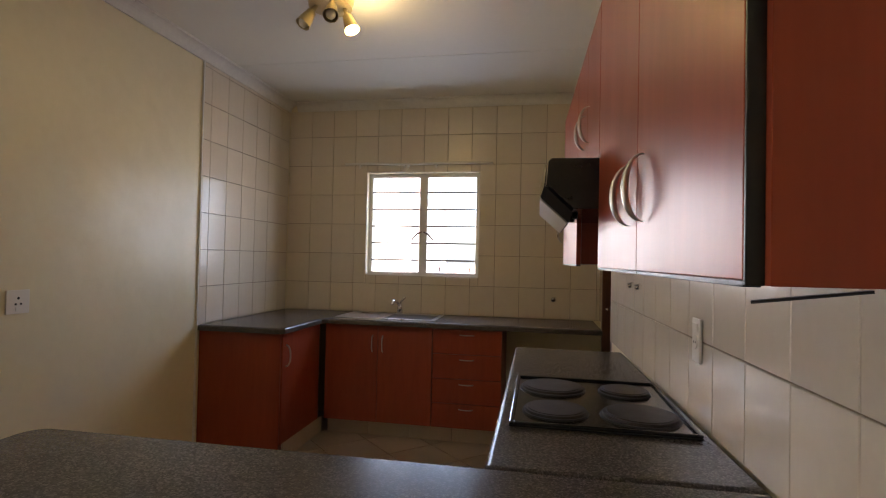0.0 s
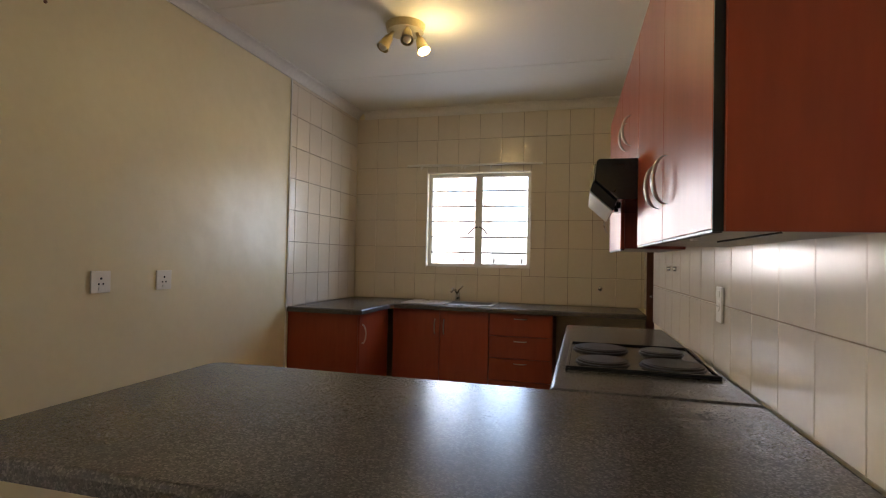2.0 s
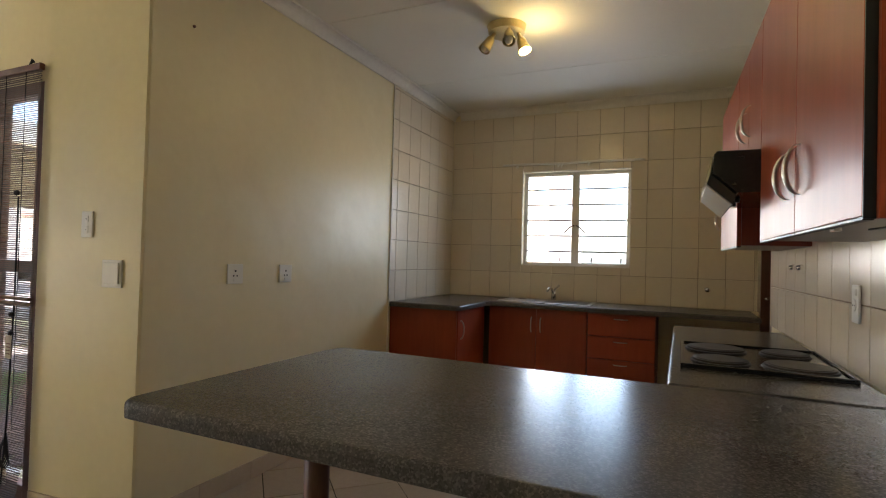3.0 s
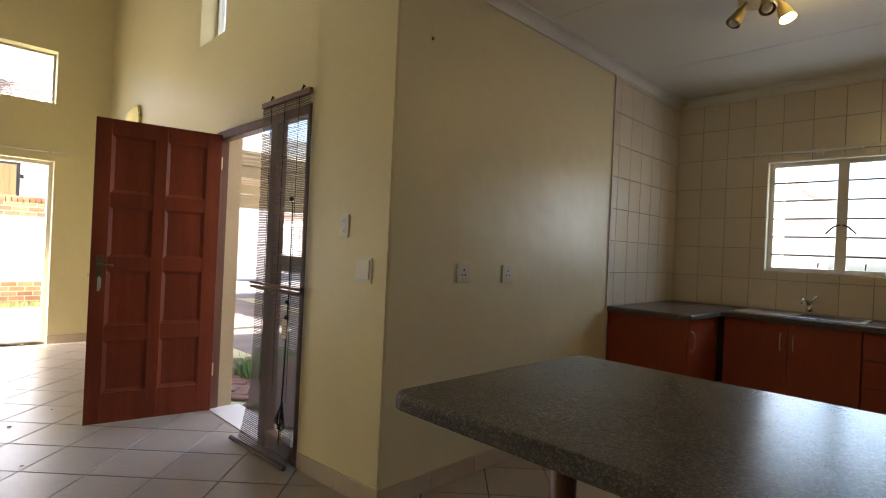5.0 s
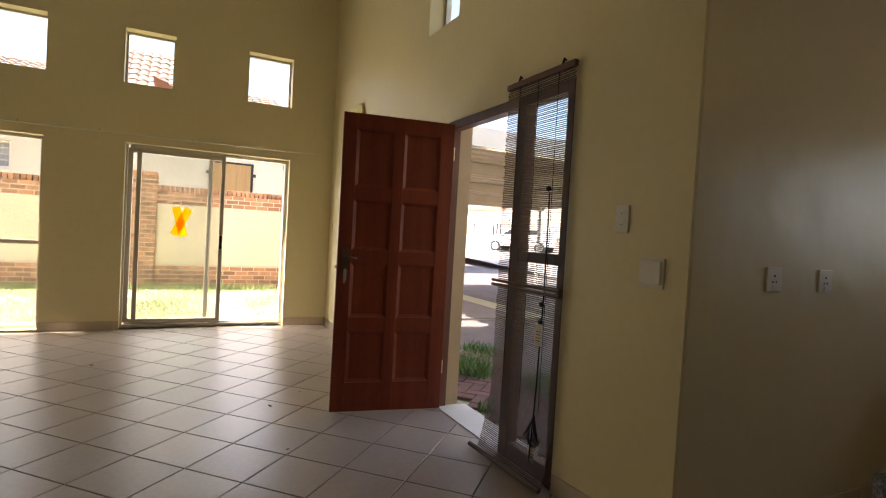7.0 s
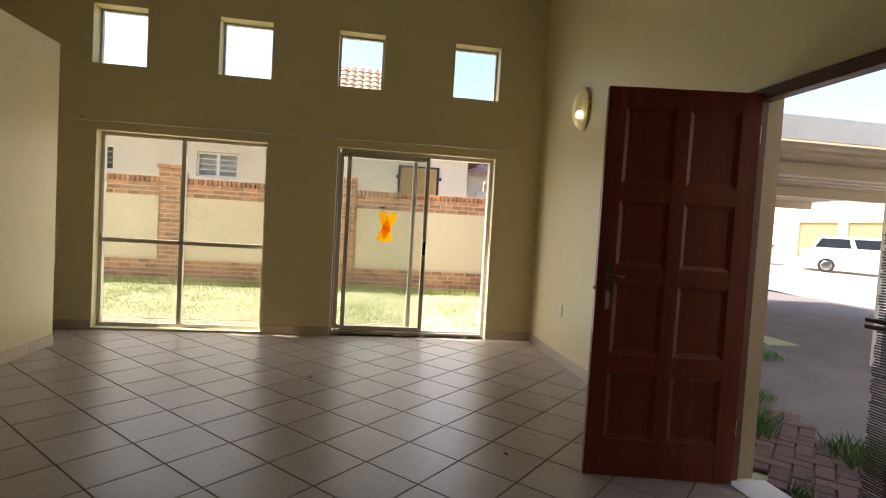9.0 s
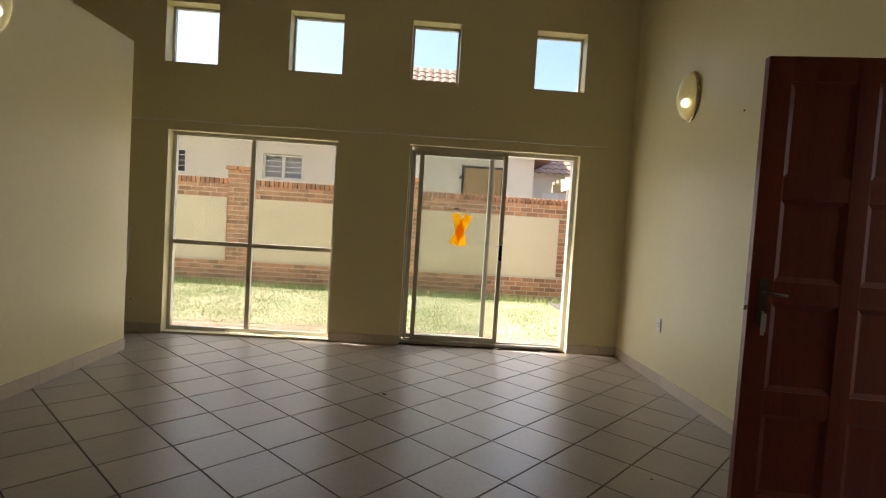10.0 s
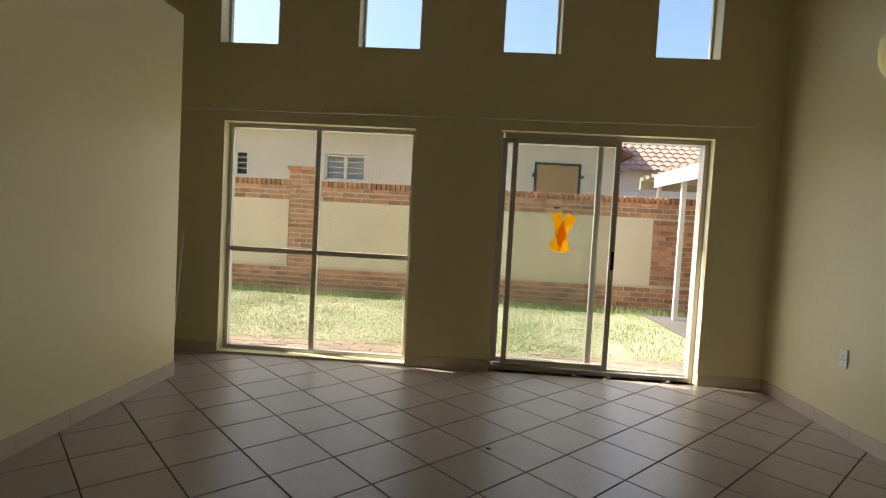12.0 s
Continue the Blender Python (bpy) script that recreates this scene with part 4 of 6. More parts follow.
def door_frame():
    x0, x1, z0, z1 = DOOR
    root = thing("door_1", "dark wooden front door frame with a glazed sidelight", "door frame", ((x0 + x1) / 2, DY + 0.1, 0), kind="structure")
    ya, yb = DY + 0.004, DY + 0.078
    here(root, box("jamb", x0, x0 + 0.05, ya, yb, 0, z1, FRAME_WOOD, None, 0.004))
    here(root, box("jamb", x1 - 0.06, x1, ya, yb, 0, z1, FRAME_WOOD, None, 0.004))
    here(root, box("head", x0 + 0.05, x1 - 0.06, ya, yb, z1 - 0.06, z1, FRAME_WOOD, None, 0.004))
    here(root, box("mullion", -3.06, -2.98, ya, yb, 0, z1 - 0.06, FRAME_WOOD, None, 0.004))
    here(root, box("transom", -2.98, x1 - 0.06, ya + 0.01, yb - 0.01, 1.13, 1.19, FRAME_WOOD, None, 0.004))
    here(root, box("bottom_rail", -2.98, x1 - 0.06, ya + 0.01, yb - 0.01, 0.0, 0.09, FRAME_WOOD, None, 0.004))
    for a, b in ((0.09, 1.13), (1.19, z1 - 0.06)):
        g = here(root, box("pane", -2.98, x1 - 0.06, DY + 0.048, DY + 0.052, a, b, GLASS))
        g.visible_shadow = False
    here(root, box("threshold", x0 + 0.05, -3.06, DY + 0.005, DY + 0.24, -0.02, 0.006, WHITE_PAINT, None, 0.003, "pale worn threshold"))
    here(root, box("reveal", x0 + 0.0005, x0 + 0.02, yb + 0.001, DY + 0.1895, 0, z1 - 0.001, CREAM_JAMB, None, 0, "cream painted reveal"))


door_frame()

BLIND = surface("dark_reed", (0.085, 0.058, 0.047), (0.15, 0.105, 0.085), 0.6, 6, 60, 0.6, piece=0.1)
BAMBOO = surface("bamboo_rod", (0.19, 0.12, 0.06), (0.12, 0.07, 0.035), 0.5, 12, 80, 0.5)
CORD = surface("black_cord", (0.015, 0.013, 0.015), None, 0.8, 20, 90, 0.3)
CARD = surface("paper_tag", (0.62, 0.55, 0.42), None, 0.7, 20, 90, 0.3)


def reed_blind():
    root = thing("reed_blind", "dark see-through reed roller blind hanging unrolled to the floor", "blind", (-2.76, DY - 0.03, 2.13))
    top, y = 2.13, DY - 0.028
    x0, x1 = -3.115, -2.535
    rnd = random.Random(4)
    verts, faces = [], []
    z = top - 0.02
    while z > 0.016:
        t = max(0.0, (0.5 - z) / 0.5)
        yo = y - 0.05 * t * t
        sx = -0.015 * t * t
        h, dz = rnd.uniform(0.0054, 0.0068), rnd.uniform(-0.0007, 0.0007)
        e0, e1 = rnd.uniform(-0.006, 0.006), rnd.uniform(-0.006, 0.006)
        i = len(verts)
        yl = yo - 0.02 * t * t
        for xx, yy in ((x0 + sx + e0, yl), (x1 + sx + e1, yo)):
            verts += [(xx, yy - 0.0012, z + dz), (xx, yy + 0.0012, z + dz), (xx, yy + 0.0012, z + dz + h), (xx, yy - 0.0012, z + dz + h)]
        for a in range(4):
            b = (a + 1) % 4
            faces.append((i + a, i + b, i + 4 + b, i + 4 + a))
        faces += [(i, i + 1, i + 2, i + 3), (i + 4, i + 5, i + 6, i + 7)]
        z -= 0.0105
    me = bpy.data.meshes.new("reeds")
    me.from_pydata(verts, [], faces)
    me.materials.append(BLIND)
    o = tagged(new("reeds", me), "woven dark reeds", kind="stuff")
    here(root, o)
    b = bmesh.new()
    bm_box(b, x0 - 0.005, x1 + 0.005, y - 0.012, y + 0.012, top - 0.02, top + 0.012, 0.004)
    here(root, part("top_batten", b, FRAME_WOOD))
    for xx in (x0 + 0.09, x1 - 0.11):
        b = bmesh.new()
        bm_tube(b, [(xx, y, top), (xx, DY - 0.012, top + 0.05), (xx + 0.012, DY - 0.012, top + 0.035)], 0.006, 6)
        here(root, part("hook", b, CORD, None, "black cord knot on a hook"))
    for xx in (x0 + 0.12, (x0 + x1) / 2, x1 - 0.12):
        b = bmesh.new()
        bm_cyl(b, (xx, y - 0.004, 0.35), (xx, y - 0.004, top), 0.0018, seg=5)
        here(root, part("warp_cord", b, CORD))
    for zz in (1.01, 0.985):
        b = bmesh.new()
        bm_cyl(b, (x0 - 0.025, y - 0.02, zz), (x1 + 0.01, y - 0.02, zz), 0.009, seg=8)
        here(root, part("bamboo_rod", b, BAMBOO))
    b = bmesh.new()
    bm_cyl(b, (x0 - 0.07, y - 0.085, 0.022), (x1 - 0.02, y - 0.05, 0.018), 0.014, seg=10)
    here(root, part("bottom_rod", b, BLIND))
    cx = x1 - 0.13
    b = bmesh.new()
    bm_tube(b, [(cx, y - 0.01, 1.50), (cx + 0.01, y - 0.014, 1.0), (cx, y - 0.02, 0.45), (cx - 0.01, y - 0.03, 0.10)], 0.004, 6)
    here(root, part("pull_cord", b, CORD))
    for zz in (1.52, 0.93, 0.84):
        b = bmesh.new()
        bmesh.ops.create_icosphere(b, subdivisions=1, radius=0.02, matrix=Matrix.Translation((cx, y - 0.018, zz)) @ Matrix.Diagonal((1.1, 0.6, 0.8, 1)))
        here(root, part("knot", b, CORD))
    for s in range(5):
        b = bmesh.new()
        w = 0.02 + 0.012 * s
        bm_tube(b, [(cx, y - 0.02, 0.36), (cx - w, y - 0.03, 0.28 - 0.012 * s), (cx + (s - 2) * 0.012, y - 0.03, 0.20), (cx + w * 0.8, y - 0.03, 0.27 - 0.01 * s), (cx, y - 0.02, 0.36)], 0.003, 5)
        here(root, part("cord_loop", b, CORD))
    for zz, hh in ((0.72, 0.11), (0.12, 0.10)):
        b = bmesh.new()
        bm_box(b, cx - 0.028, cx + 0.022, y - 0.026, y - 0.0245, zz, zz + hh)
        tg = here(root, part("tag", b, CARD, None, "cream paper tag"))
        for k in range(4):
            b = bmesh.new()
            bm_box(b, cx - 0.02, cx + 0.014, y - 0.0272, y - 0.0262, zz + 0.02 + k * 0.016, zz + 0.025 + k * 0.016)
            part("print_line", b, FRAME_WOOD, tg)


reed_blind()


def wall_lamp(place, s, lit=True):
    """An oval bulkhead lamp on a wall; s: -1 faces -y, 1 faces +y."""
    x, y, z = place
    root = thing("wall_lamp", "oval brass-rimmed wall lamp with a pale glass shade, lit", "wall lamp", place, group="oval wall lamps")
    b = bmesh.new()
    bmesh.ops.create_uvsphere(b, u_segments=28, v_segments=14, radius=1.0, matrix=Matrix.Translation((x, y + s * 0.012, z)) @ Matrix.Diagonal((0.125, 0.03, 0.205, 1)))
    here(root, part("back_plate", b, BRASS, None, "", True))
    b = bmesh.new()
    bmesh.ops.create_uvsphere(b, u_segments=28, v_segments=14, radius=1.0, matrix=Matrix.Translation((x, y + s * 0.02, z)) @ Matrix.Diagonal((0.110, 0.10, 0.188, 1)))
    here(root, part("shade", b, OPAL_GLASS, None, "", True))
    b = bmesh.new()
    bmesh.ops.create_uvsphere(b, u_segments=20, v_segments=12, radius=0.036, matrix=Matrix.Translation((x, y + s * 0.055, z - 0.05)) @ Matrix.Diagonal((1, 0.9, 1, 1)))
    here(root, part("bulb", b, BULB_SOFT, None, "", True))
    for q in (-1, 1):
        b = bmesh.new()
        bm_box(b, x - 0.012, x + 0.012, y + s * 0.03 - 0.01, y + s * 0.03 + 0.01, z + q * 0.178 - 0.012, z + q * 0.178 + 0.012, 0.004)
        here(root, part("clip", b, BRASS))


OPAL_GLASS = surface("pale_ribbed_glass", (0.70, 0.66, 0.42), (0.60, 0.56, 0.34), 0.2, 20, 60, 0.4, 0.001, rough_var=0.04)
opal_tree = OPAL_GLASS.node_tree
opal_mix, opal_clear = opal_tree.nodes.new("ShaderNodeMixShader"), opal_tree.nodes.new("ShaderNodeBsdfTransparent")
opal_mix.inputs[0].default_value = 0.35
opal_tree.links.new(opal_tree.nodes["Principled BSDF"].outputs[0], opal_mix.inputs[1])
opal_tree.links.new(opal_clear.outputs[0], opal_mix.inputs[2])
opal_tree.links.new(opal_mix.outputs[0], opal_tree.nodes["Material Output"].inputs["Surface"])
opal = OPAL_GLASS.node_tree.nodes["Principled BSDF"]
opal.inputs["Emission Color"].default_value, opal.inputs["Emission Strength"].default_value = (1.0, 0.90, 0.45, 1), 0.035
BULB_SOFT = glowing("lit_bulb_soft", (1.0, 0.90, 0.58), 3.0)
wall_lamp((-6.07, DY, 2.43), -1)
wall_lamp((-5.02, SY, 2.38), 1)


def curtain_wire():
    root = thing("curtain_wire", "thin white curtain wire on hooks along the window wall", "curtain rail", (WX + 0.03, -1, 2.16))
    b = bmesh.new()
    bm_tube(b, [(WX + 0.03, -3.9 + 0.53 * i, 2.135 + 0.004 * i - 0.006 * (i % 2)) for i in range(11)], 0.007, 6)
    here(root, part("wire", b, PLASTIC))
    for yy in (-3.2, -2.2, -1.6, -0.9, 0.0, 0.45, 1.05):
        b = bmesh.new()
        bm_tube(b, [(WX, yy, 2.165), (WX + 0.035, yy, 2.175), (WX + 0.035, yy, 2.15)], 0.006, 6)
        here(root, part("hook", b, BRASS))


curtain_wire()


def pole():
    b = bmesh.new()
    bm_cyl(b, (-7.02, -3.36, 0.0), (-7.235, -3.40, 1.05), 0.011, seg=10)
    return tagged(part("pole", b, PLASTIC), "thin white pole leaning against the window wall", "pole")


pole()
for p, n in (((-5.35, DY, 2.17), (0, -1, 0)), ((-4.95, DY, 1.95), (0, -1, 0)), ((WX, -3.38, 0.33), (1, 0, 0)), ((KX, 1.92, 2.35), (1, 0, 0))):
    stud("wall_plug", p, Vector(p) + Vector(n) * 0.006, 0.008, FRAME_WOOD, "small dark screw plug remaining in the wall", "screw plug")



def crumb(x, y, r, turn):
    bm = bmesh.new()
    bmesh.ops.create_icosphere(bm, subdivisions=1, radius=r, matrix=Matrix.Translation((x, y, r * 0.35)) @ Matrix.Rotation(turn, 4, 'Z') @ Matrix.Diagonal((1.5, 0.8, 0.35, 1)))
    return tagged(part("crumb", bm, FRAME_WOOD), "small dark crumb of dirt on the tiles", "debris", group="crumbs on the floor")


for x, y, r, turn in ((-4.24, 0.523, 0.014, 0.4), (-5.66, -0.70, 0.014, 1.2), (-3.48, 0.51, 0.008, 2.0), (-4.5, 0.778, 0.007, 0.9)):
    crumb(x, y, r, turn)

# ---- yard and neighbouring house beyond the windows ----
BX = -11.6
GZ = -0.03
SOIL = surface("dry_soil", (0.42, 0.38, 0.26), (0.33, 0.34, 0.19), 0.95, 1.2, 14, 0.6, 0.01, bump_scale=25)
BRICK = surface("red_face_brick", (0.50, 0.26, 0.14), (0.37, 0.17, 0.09), 0.85, 8, 60, 0.6, 0.002, piece=0.35, bump_scale=60)
MORTAR = surface("mortar", (0.62, 0.54, 0.43), (0.54, 0.46, 0.36), 0.95, 10, 80, 0.5)
# Grey darkened to carry the shade in front of the house.
PAVE_SHADE = surface("shade_darkened_brick_paving", (0.16, 0.135, 0.13), (0.11, 0.095, 0.09), 0.9, 2, 30, 0.6, 0.004, bump_scale=40)
# Paving again, paled to carry the sunlight on the court.
PAVE_SUN = surface("sunlit_court_paving", (0.42, 0.38, 0.34), (0.36, 0.32, 0.28), 0.9, 1.2, 30, 0.6, 0.004, bump_scale=40)
PAVER = surface("dark_red_paver", (0.15, 0.075, 0.06), (0.10, 0.052, 0.045), 0.85, 6, 50, 0.6, 0.002, piece=0.25, bump_scale=50)
ROOF_TILE = surface("terracotta_roof_tile", (0.27, 0.14, 0.10), (0.18, 0.085, 0.06), 0.8, 4, 40, 0.6, piece=0.15)
ROOF_PALE = surface("weathered_roof_tile", (0.36, 0.25, 0.19), (0.27, 0.17, 0.125), 0.8, 4, 40, 0.6)
SHEET = surface("cream_roof_sheet", (0.46, 0.40, 0.28), (0.38, 0.32, 0.22), 0.5, 2, 30, 0.4)
GRASS = surface("lawn_blades", (0.17, 0.27, 0.07), (0.42, 0.43, 0.20), 0.7, 1.5, 60, 0.8)
WEED = surface("green_weeds", (0.075, 0.16, 0.035), (0.12, 0.21, 0.06), 0.6, 6, 60, 0.6)
SHUTTER = surface("shutter_wood", (0.44, 0.28, 0.12), (0.34, 0.20, 0.08), 0.6, 3, 40, 0.6, stretch=(8, 8, 0.6))
CURTAIN = surface("grey_lace_curtain", (0.45, 0.44, 0.46), (0.30, 0.30, 0.33), 0.9, 8, 40, 0.6)

tagged(box("ground", -160, 160, -160, 160, -1.0, GZ - 0.05, SOIL), "dry brown ground around the houses", "ground", kind="structure")
tagged(box("lawn_soil", BX + 0.1, WX - 0.30, -9, 5.5, GZ - 0.049, GZ, SOIL), "thin soil of the back yard lawn", "ground", kind="structure")


def blades(name, n, area, h0, h1, width, mat, label, seed, lean=0.5, keep=None):
    rs = np.random.RandomState(seed)
    x = rs.uniform(area[0], area[1], n)
    y = rs.uniform(area[2], area[3], n)
    if keep is not None:
        ok = np.array([keep(a, b, r) for a, b, r in zip(x, y, rs.uniform(0, 1, n))])
        x, y = x[ok], y[ok]
    n = len(x)
    a = rs.uniform(0, 2 * np.pi, n)
    h = rs.uniform(h0, h1, n)
    le = rs.uniform(0.1, lean, n) * h
    la = rs.uniform(0, 2 * np.pi, n)
    w = width * rs.uniform(0.6, 1.3, n)
    z = np.full(n, GZ)
    v = np.stack([np.stack([x - w * np.cos(a), y - w * np.sin(a), z], 1), np.stack([x + w * np.cos(a), y + w * np.sin(a), z], 1),
                  np.stack([x + le * np.cos(la), y + le * np.sin(la), z + h], 1)], 1).reshape(-1, 3)
    me = bpy.data.meshes.new(name)
    me.from_pydata(v.tolist(), [], np.arange(3 * n).reshape(-1, 3).tolist())
    me.materials.append(mat)
    return tagged(new(name, me), label, "grass", kind="stuff")


def patchy(a, b, r):
    return r < 0.35 + 0.9 * max(0, noise.noise(Vector((a * 1.1, b * 1.1, 3.0))) + 0.35)


blades("lawn", 150000, (BX + 0.16, WX - 0.75, -5.6, 2.6), 0.010, 0.026, 0.003, GRASS, "patchy dry green lawn of the back yard", 5, 1.4, patchy)
blades("lawn_edge", 5000, (BX + 0.14, BX + 0.45, -6.0, 3.2), 0.06, 0.16, 0.005, GRASS, "longer grass along the foot of the brick wall", 6, 0.7)
def yard_pavers():
    root = thing("yard_apron", "worn pinkish clay pavers along the foot of the house", "path", (WX - 0.55, -1.0, GZ), kind="structure")
    bm = bmesh.new()
    bm_box(bm, -0.05, 0.05, -0.103, 0.103, -0.02, 0.0)
    bmesh.ops.bevel(bm, geom=[e for e in bm.edges if all(v.co.z > -0.001 for v in e.verts)], offset=0.004, segments=1, affect='EDGES')
    me = mesh_of("paver", bm, YARD_PAVER)
    rs = random.Random(21)
    for i in range(6):
        for j in range(26):
            if rs.random() < 0.05 * max(0, i - 2):
                continue
            o = new("paver", me)
            o.parent = root
            o.location = (0.2 - i * 0.106, -2.6 + j * 0.212 + (0.106 if i % 2 else 0), 0.008 + rs.uniform(-0.004, 0.003))
            o.rotation_euler = (rs.uniform(-0.012, 0.012), rs.uniform(-0.012, 0.012), rs.uniform(-0.02, 0.02))


YARD_PAVER = surface("pink_clay_paver", (0.36, 0.27, 0.20), (0.27, 0.20, 0.14), 0.9, 5, 50, 0.6, 0.002, piece=0.18, bump_scale=50)
yard_pavers()
blades("threshold_weeds", 500, (WX - 2.6, WX - 0.9, 0.9, 1.8), 0.02, 0.07, 0.0035, WEED, "low weeds beside the patio door", 7, 0.9)

BRICK_ME = {}


def brick_mesh(l, w, h, mat, key):
    if key not in BRICK_ME:
        bm = bmesh.new()
        bm_box(bm, -l / 2, l / 2, -w / 2, w / 2, -h / 2, h / 2)
        bmesh.ops.bevel(bm, geom=list(bm.edges), offset=0.004, segments=1, affect='EDGES')
        BRICK_ME[key] = mesh_of("brick", bm, mat)
    return BRICK_ME[key]


def boundary_wall():
    root = thing("boundary_wall", "garden wall of red face brick piers and bands with cream plaster panels", "garden wall", (BX, -1, GZ), kind="structure")
    Z0, Z1 = GZ - 0.01, 1.875
    core = here(root, box("wall_core", BX - 0.21, BX + 0.002, -9, 3.45, Z0, Z1 - 0.105, MORTAR))
    P = [(-4.03, -3.56), (-0.90, -0.49), (2.10, 2.85)]
    edges = [-8.0] + [e for p in P for e in p] + [3.4]
    for i in range(0, len(edges), 2):
        here(root, box("plaster_panel", BX - 0.011, BX + 0.007, edges[i] + 0.005, edges[i + 1] - 0.005, 0.415, 1.525, EXT, None, 0.002, "cream plaster panel"))
    me = brick_mesh(0.106, 0.207, 0.067, BRICK, "stretcher")
    sold = brick_mesh(0.21, 0.067, 0.102, BRICK, "soldier")
    rs = random.Random(3)
    count = [0]

    def lay(mesh, x, y, z):
        o = new("brick", mesh)
        o.parent = root
        o.matrix_parent_inverse = root.matrix_world.inverted()
        o.location = (x + rs.uniform(-0.003, 0.003), y, z)
        count[0] += 1

    y = -5.9
    while y < 3.4:
        lay(sold, BX - 0.11, y, Z1 - 0.051)
        y += 0.083
    rows = [1.528 + 0.04 + 0.0835 * k for k in range(3)]
    for k, z in enumerate(rows):
        y = -5.8 + (0.11 if k % 2 else 0)
        while y < 3.4:
            lay(me, BX - 0.045, y, z)
            y += 0.2235
    bm_rest = []

    def pier_row(a, b, z, k, x):
        cuts = [a + c for c in ((0, 0.2235, 0.447, 0.6705) if k % 2 else (0, 0.11, 0.3335, 0.557)) if c < b - a - 0.03] + [b]
        for c, d in zip(cuts, cuts[1:]):
            if d - c > 0.03:
                bm_rest.append((x, (c + d) / 2, z, (d - c) / 2 - 0.008))

    for k in range(5):
        z = Z0 + 0.045 + 0.0835 * k
        y = -5.8 + (0.11 if k % 2 else 0)
        while y < 3.4:
            bm_rest.append((BX - 0.045, y, z))
            y += 0.2235
    for a, b in P:
        z, k = 0.415 + 0.045, 0
        while z < 1.53:
            pier_row(a, b, z, k, BX - 0.035)
            z += 0.0835
            k += 1
    for q, (a, b) in enumerate(P[:2]):
        here(root, box("pier_core", BX - 0.22, BX + 0.03, a + 0.03, b - 0.03, Z0, 1.99, MORTAR))
        for z, o in ((1.92, 0.0), (2.0, 0.0), (2.07, 0.03)):
            y = a - o + 0.1
            while y < b + o - 0.02:
                lay(me, BX - 0.02 + o, min(y, b + o - 0.106), z)
                y += 0.2235
        z = Z0 + 0.045
        k = 0
        while z < 1.88:
            pier_row(a, b, z, k, BX - 0.018)
            z += 0.0835
            k += 1
    verts, faces = [], []
    for x, y, z, *half in bm_rest:
        hl = half[0] if half else 0.1035
        i = len(verts)
        x += rs.uniform(-0.003, 0.003)
        for dx in (-0.053, 0.053):
            for dy in (-hl, hl):
                for dz in (-0.0335, 0.0335):
                    verts.append((x + dx, y + dy, z + dz))
        faces += [(i, i + 1, i + 3, i + 2), (i + 4, i + 6, i + 7, i + 5), (i, i + 4, i + 5, i + 1), (i + 2, i + 3, i + 7, i + 6), (i, i + 2, i + 6, i + 4), (i + 1, i + 5, i + 7, i + 3)]
    m2 = bpy.data.meshes.new("brickwork")
    m2.from_pydata(verts, [], faces)
    m2.materials.append(BRICK_ISLAND)
    here(root, tagged(new("brickwork", m2), "courses of red face brick", kind="stuff"))


BRICK_ISLAND = surface("red_face_brick_courses", (0.50, 0.26, 0.14), (0.37, 0.17, 0.09), 0.85, 8, 60, 0.6, 0.002, bump_scale=60)
_n, _l = BRICK_ISLAND.node_tree.nodes, BRICK_ISLAND.node_tree.links
_g = _n.new("ShaderNodeNewGeometry")
_r = _n.new("ShaderNodeMapRange")
_r.inputs["To Min"].default_value, _r.inputs["To Max"].default_value = 0.65, 1.35
_l.new(_g.outputs["Random Per Island"], _r.inputs[0])
_h = _n.new("ShaderNodeHueSaturation")
_c = [k for k in _n if k.type == 'VALTORGB'][0]
_l.new(_c.outputs[0], _h.inputs["Color"])
_l.new(_r.outputs[0], _h.inputs["Value"])
_l.new(_h.outputs[0], _n["Principled BSDF"].inputs["Base Color"])
boundary_wall()


def roof_slope(name, a, b, up, rows, cols, mat, parent, label=""):
    """Rows of rounded roof tiles from the eave line a-b, rising along up."""
    a, b, up = Vector(a), Vector(b), Vector(up)
    along = b - a
    nrm = along.cross(up).normalized()
    if nrm.z < 0:
        nrm = -nrm
    seg = 6
    verts, faces = [], []
    for r in range(rows):
        base = a + up * (r / rows)
        top = a + up * ((r + 1.12) / rows)
        i = len(verts)
        n = cols * seg + 1
        for k in range(n):
            h = 0.045 * abs(math.sin(math.pi * k / seg))
            verts.append(tuple(base + along * (k / (n - 1)) + nrm * (h + 0.03)))
            verts.append(tuple(top + along * (k / (n - 1)) + nrm * h))
            verts.append(tuple(base + along * (k / (n - 1)) + nrm * (h - 0.01)))
        for k in range(n - 1):
            p = i + 3 * k
            faces.append((p, p + 3, p + 4, p + 1))
            faces.append((p, p + 2, p + 5, p + 3))
    me = bpy.data.meshes.new(name)
    me.from_pydata(verts, [], faces)
    me.materials.append(mat)
    return here(parent, tagged(new(name, me), label, kind="stuff"))


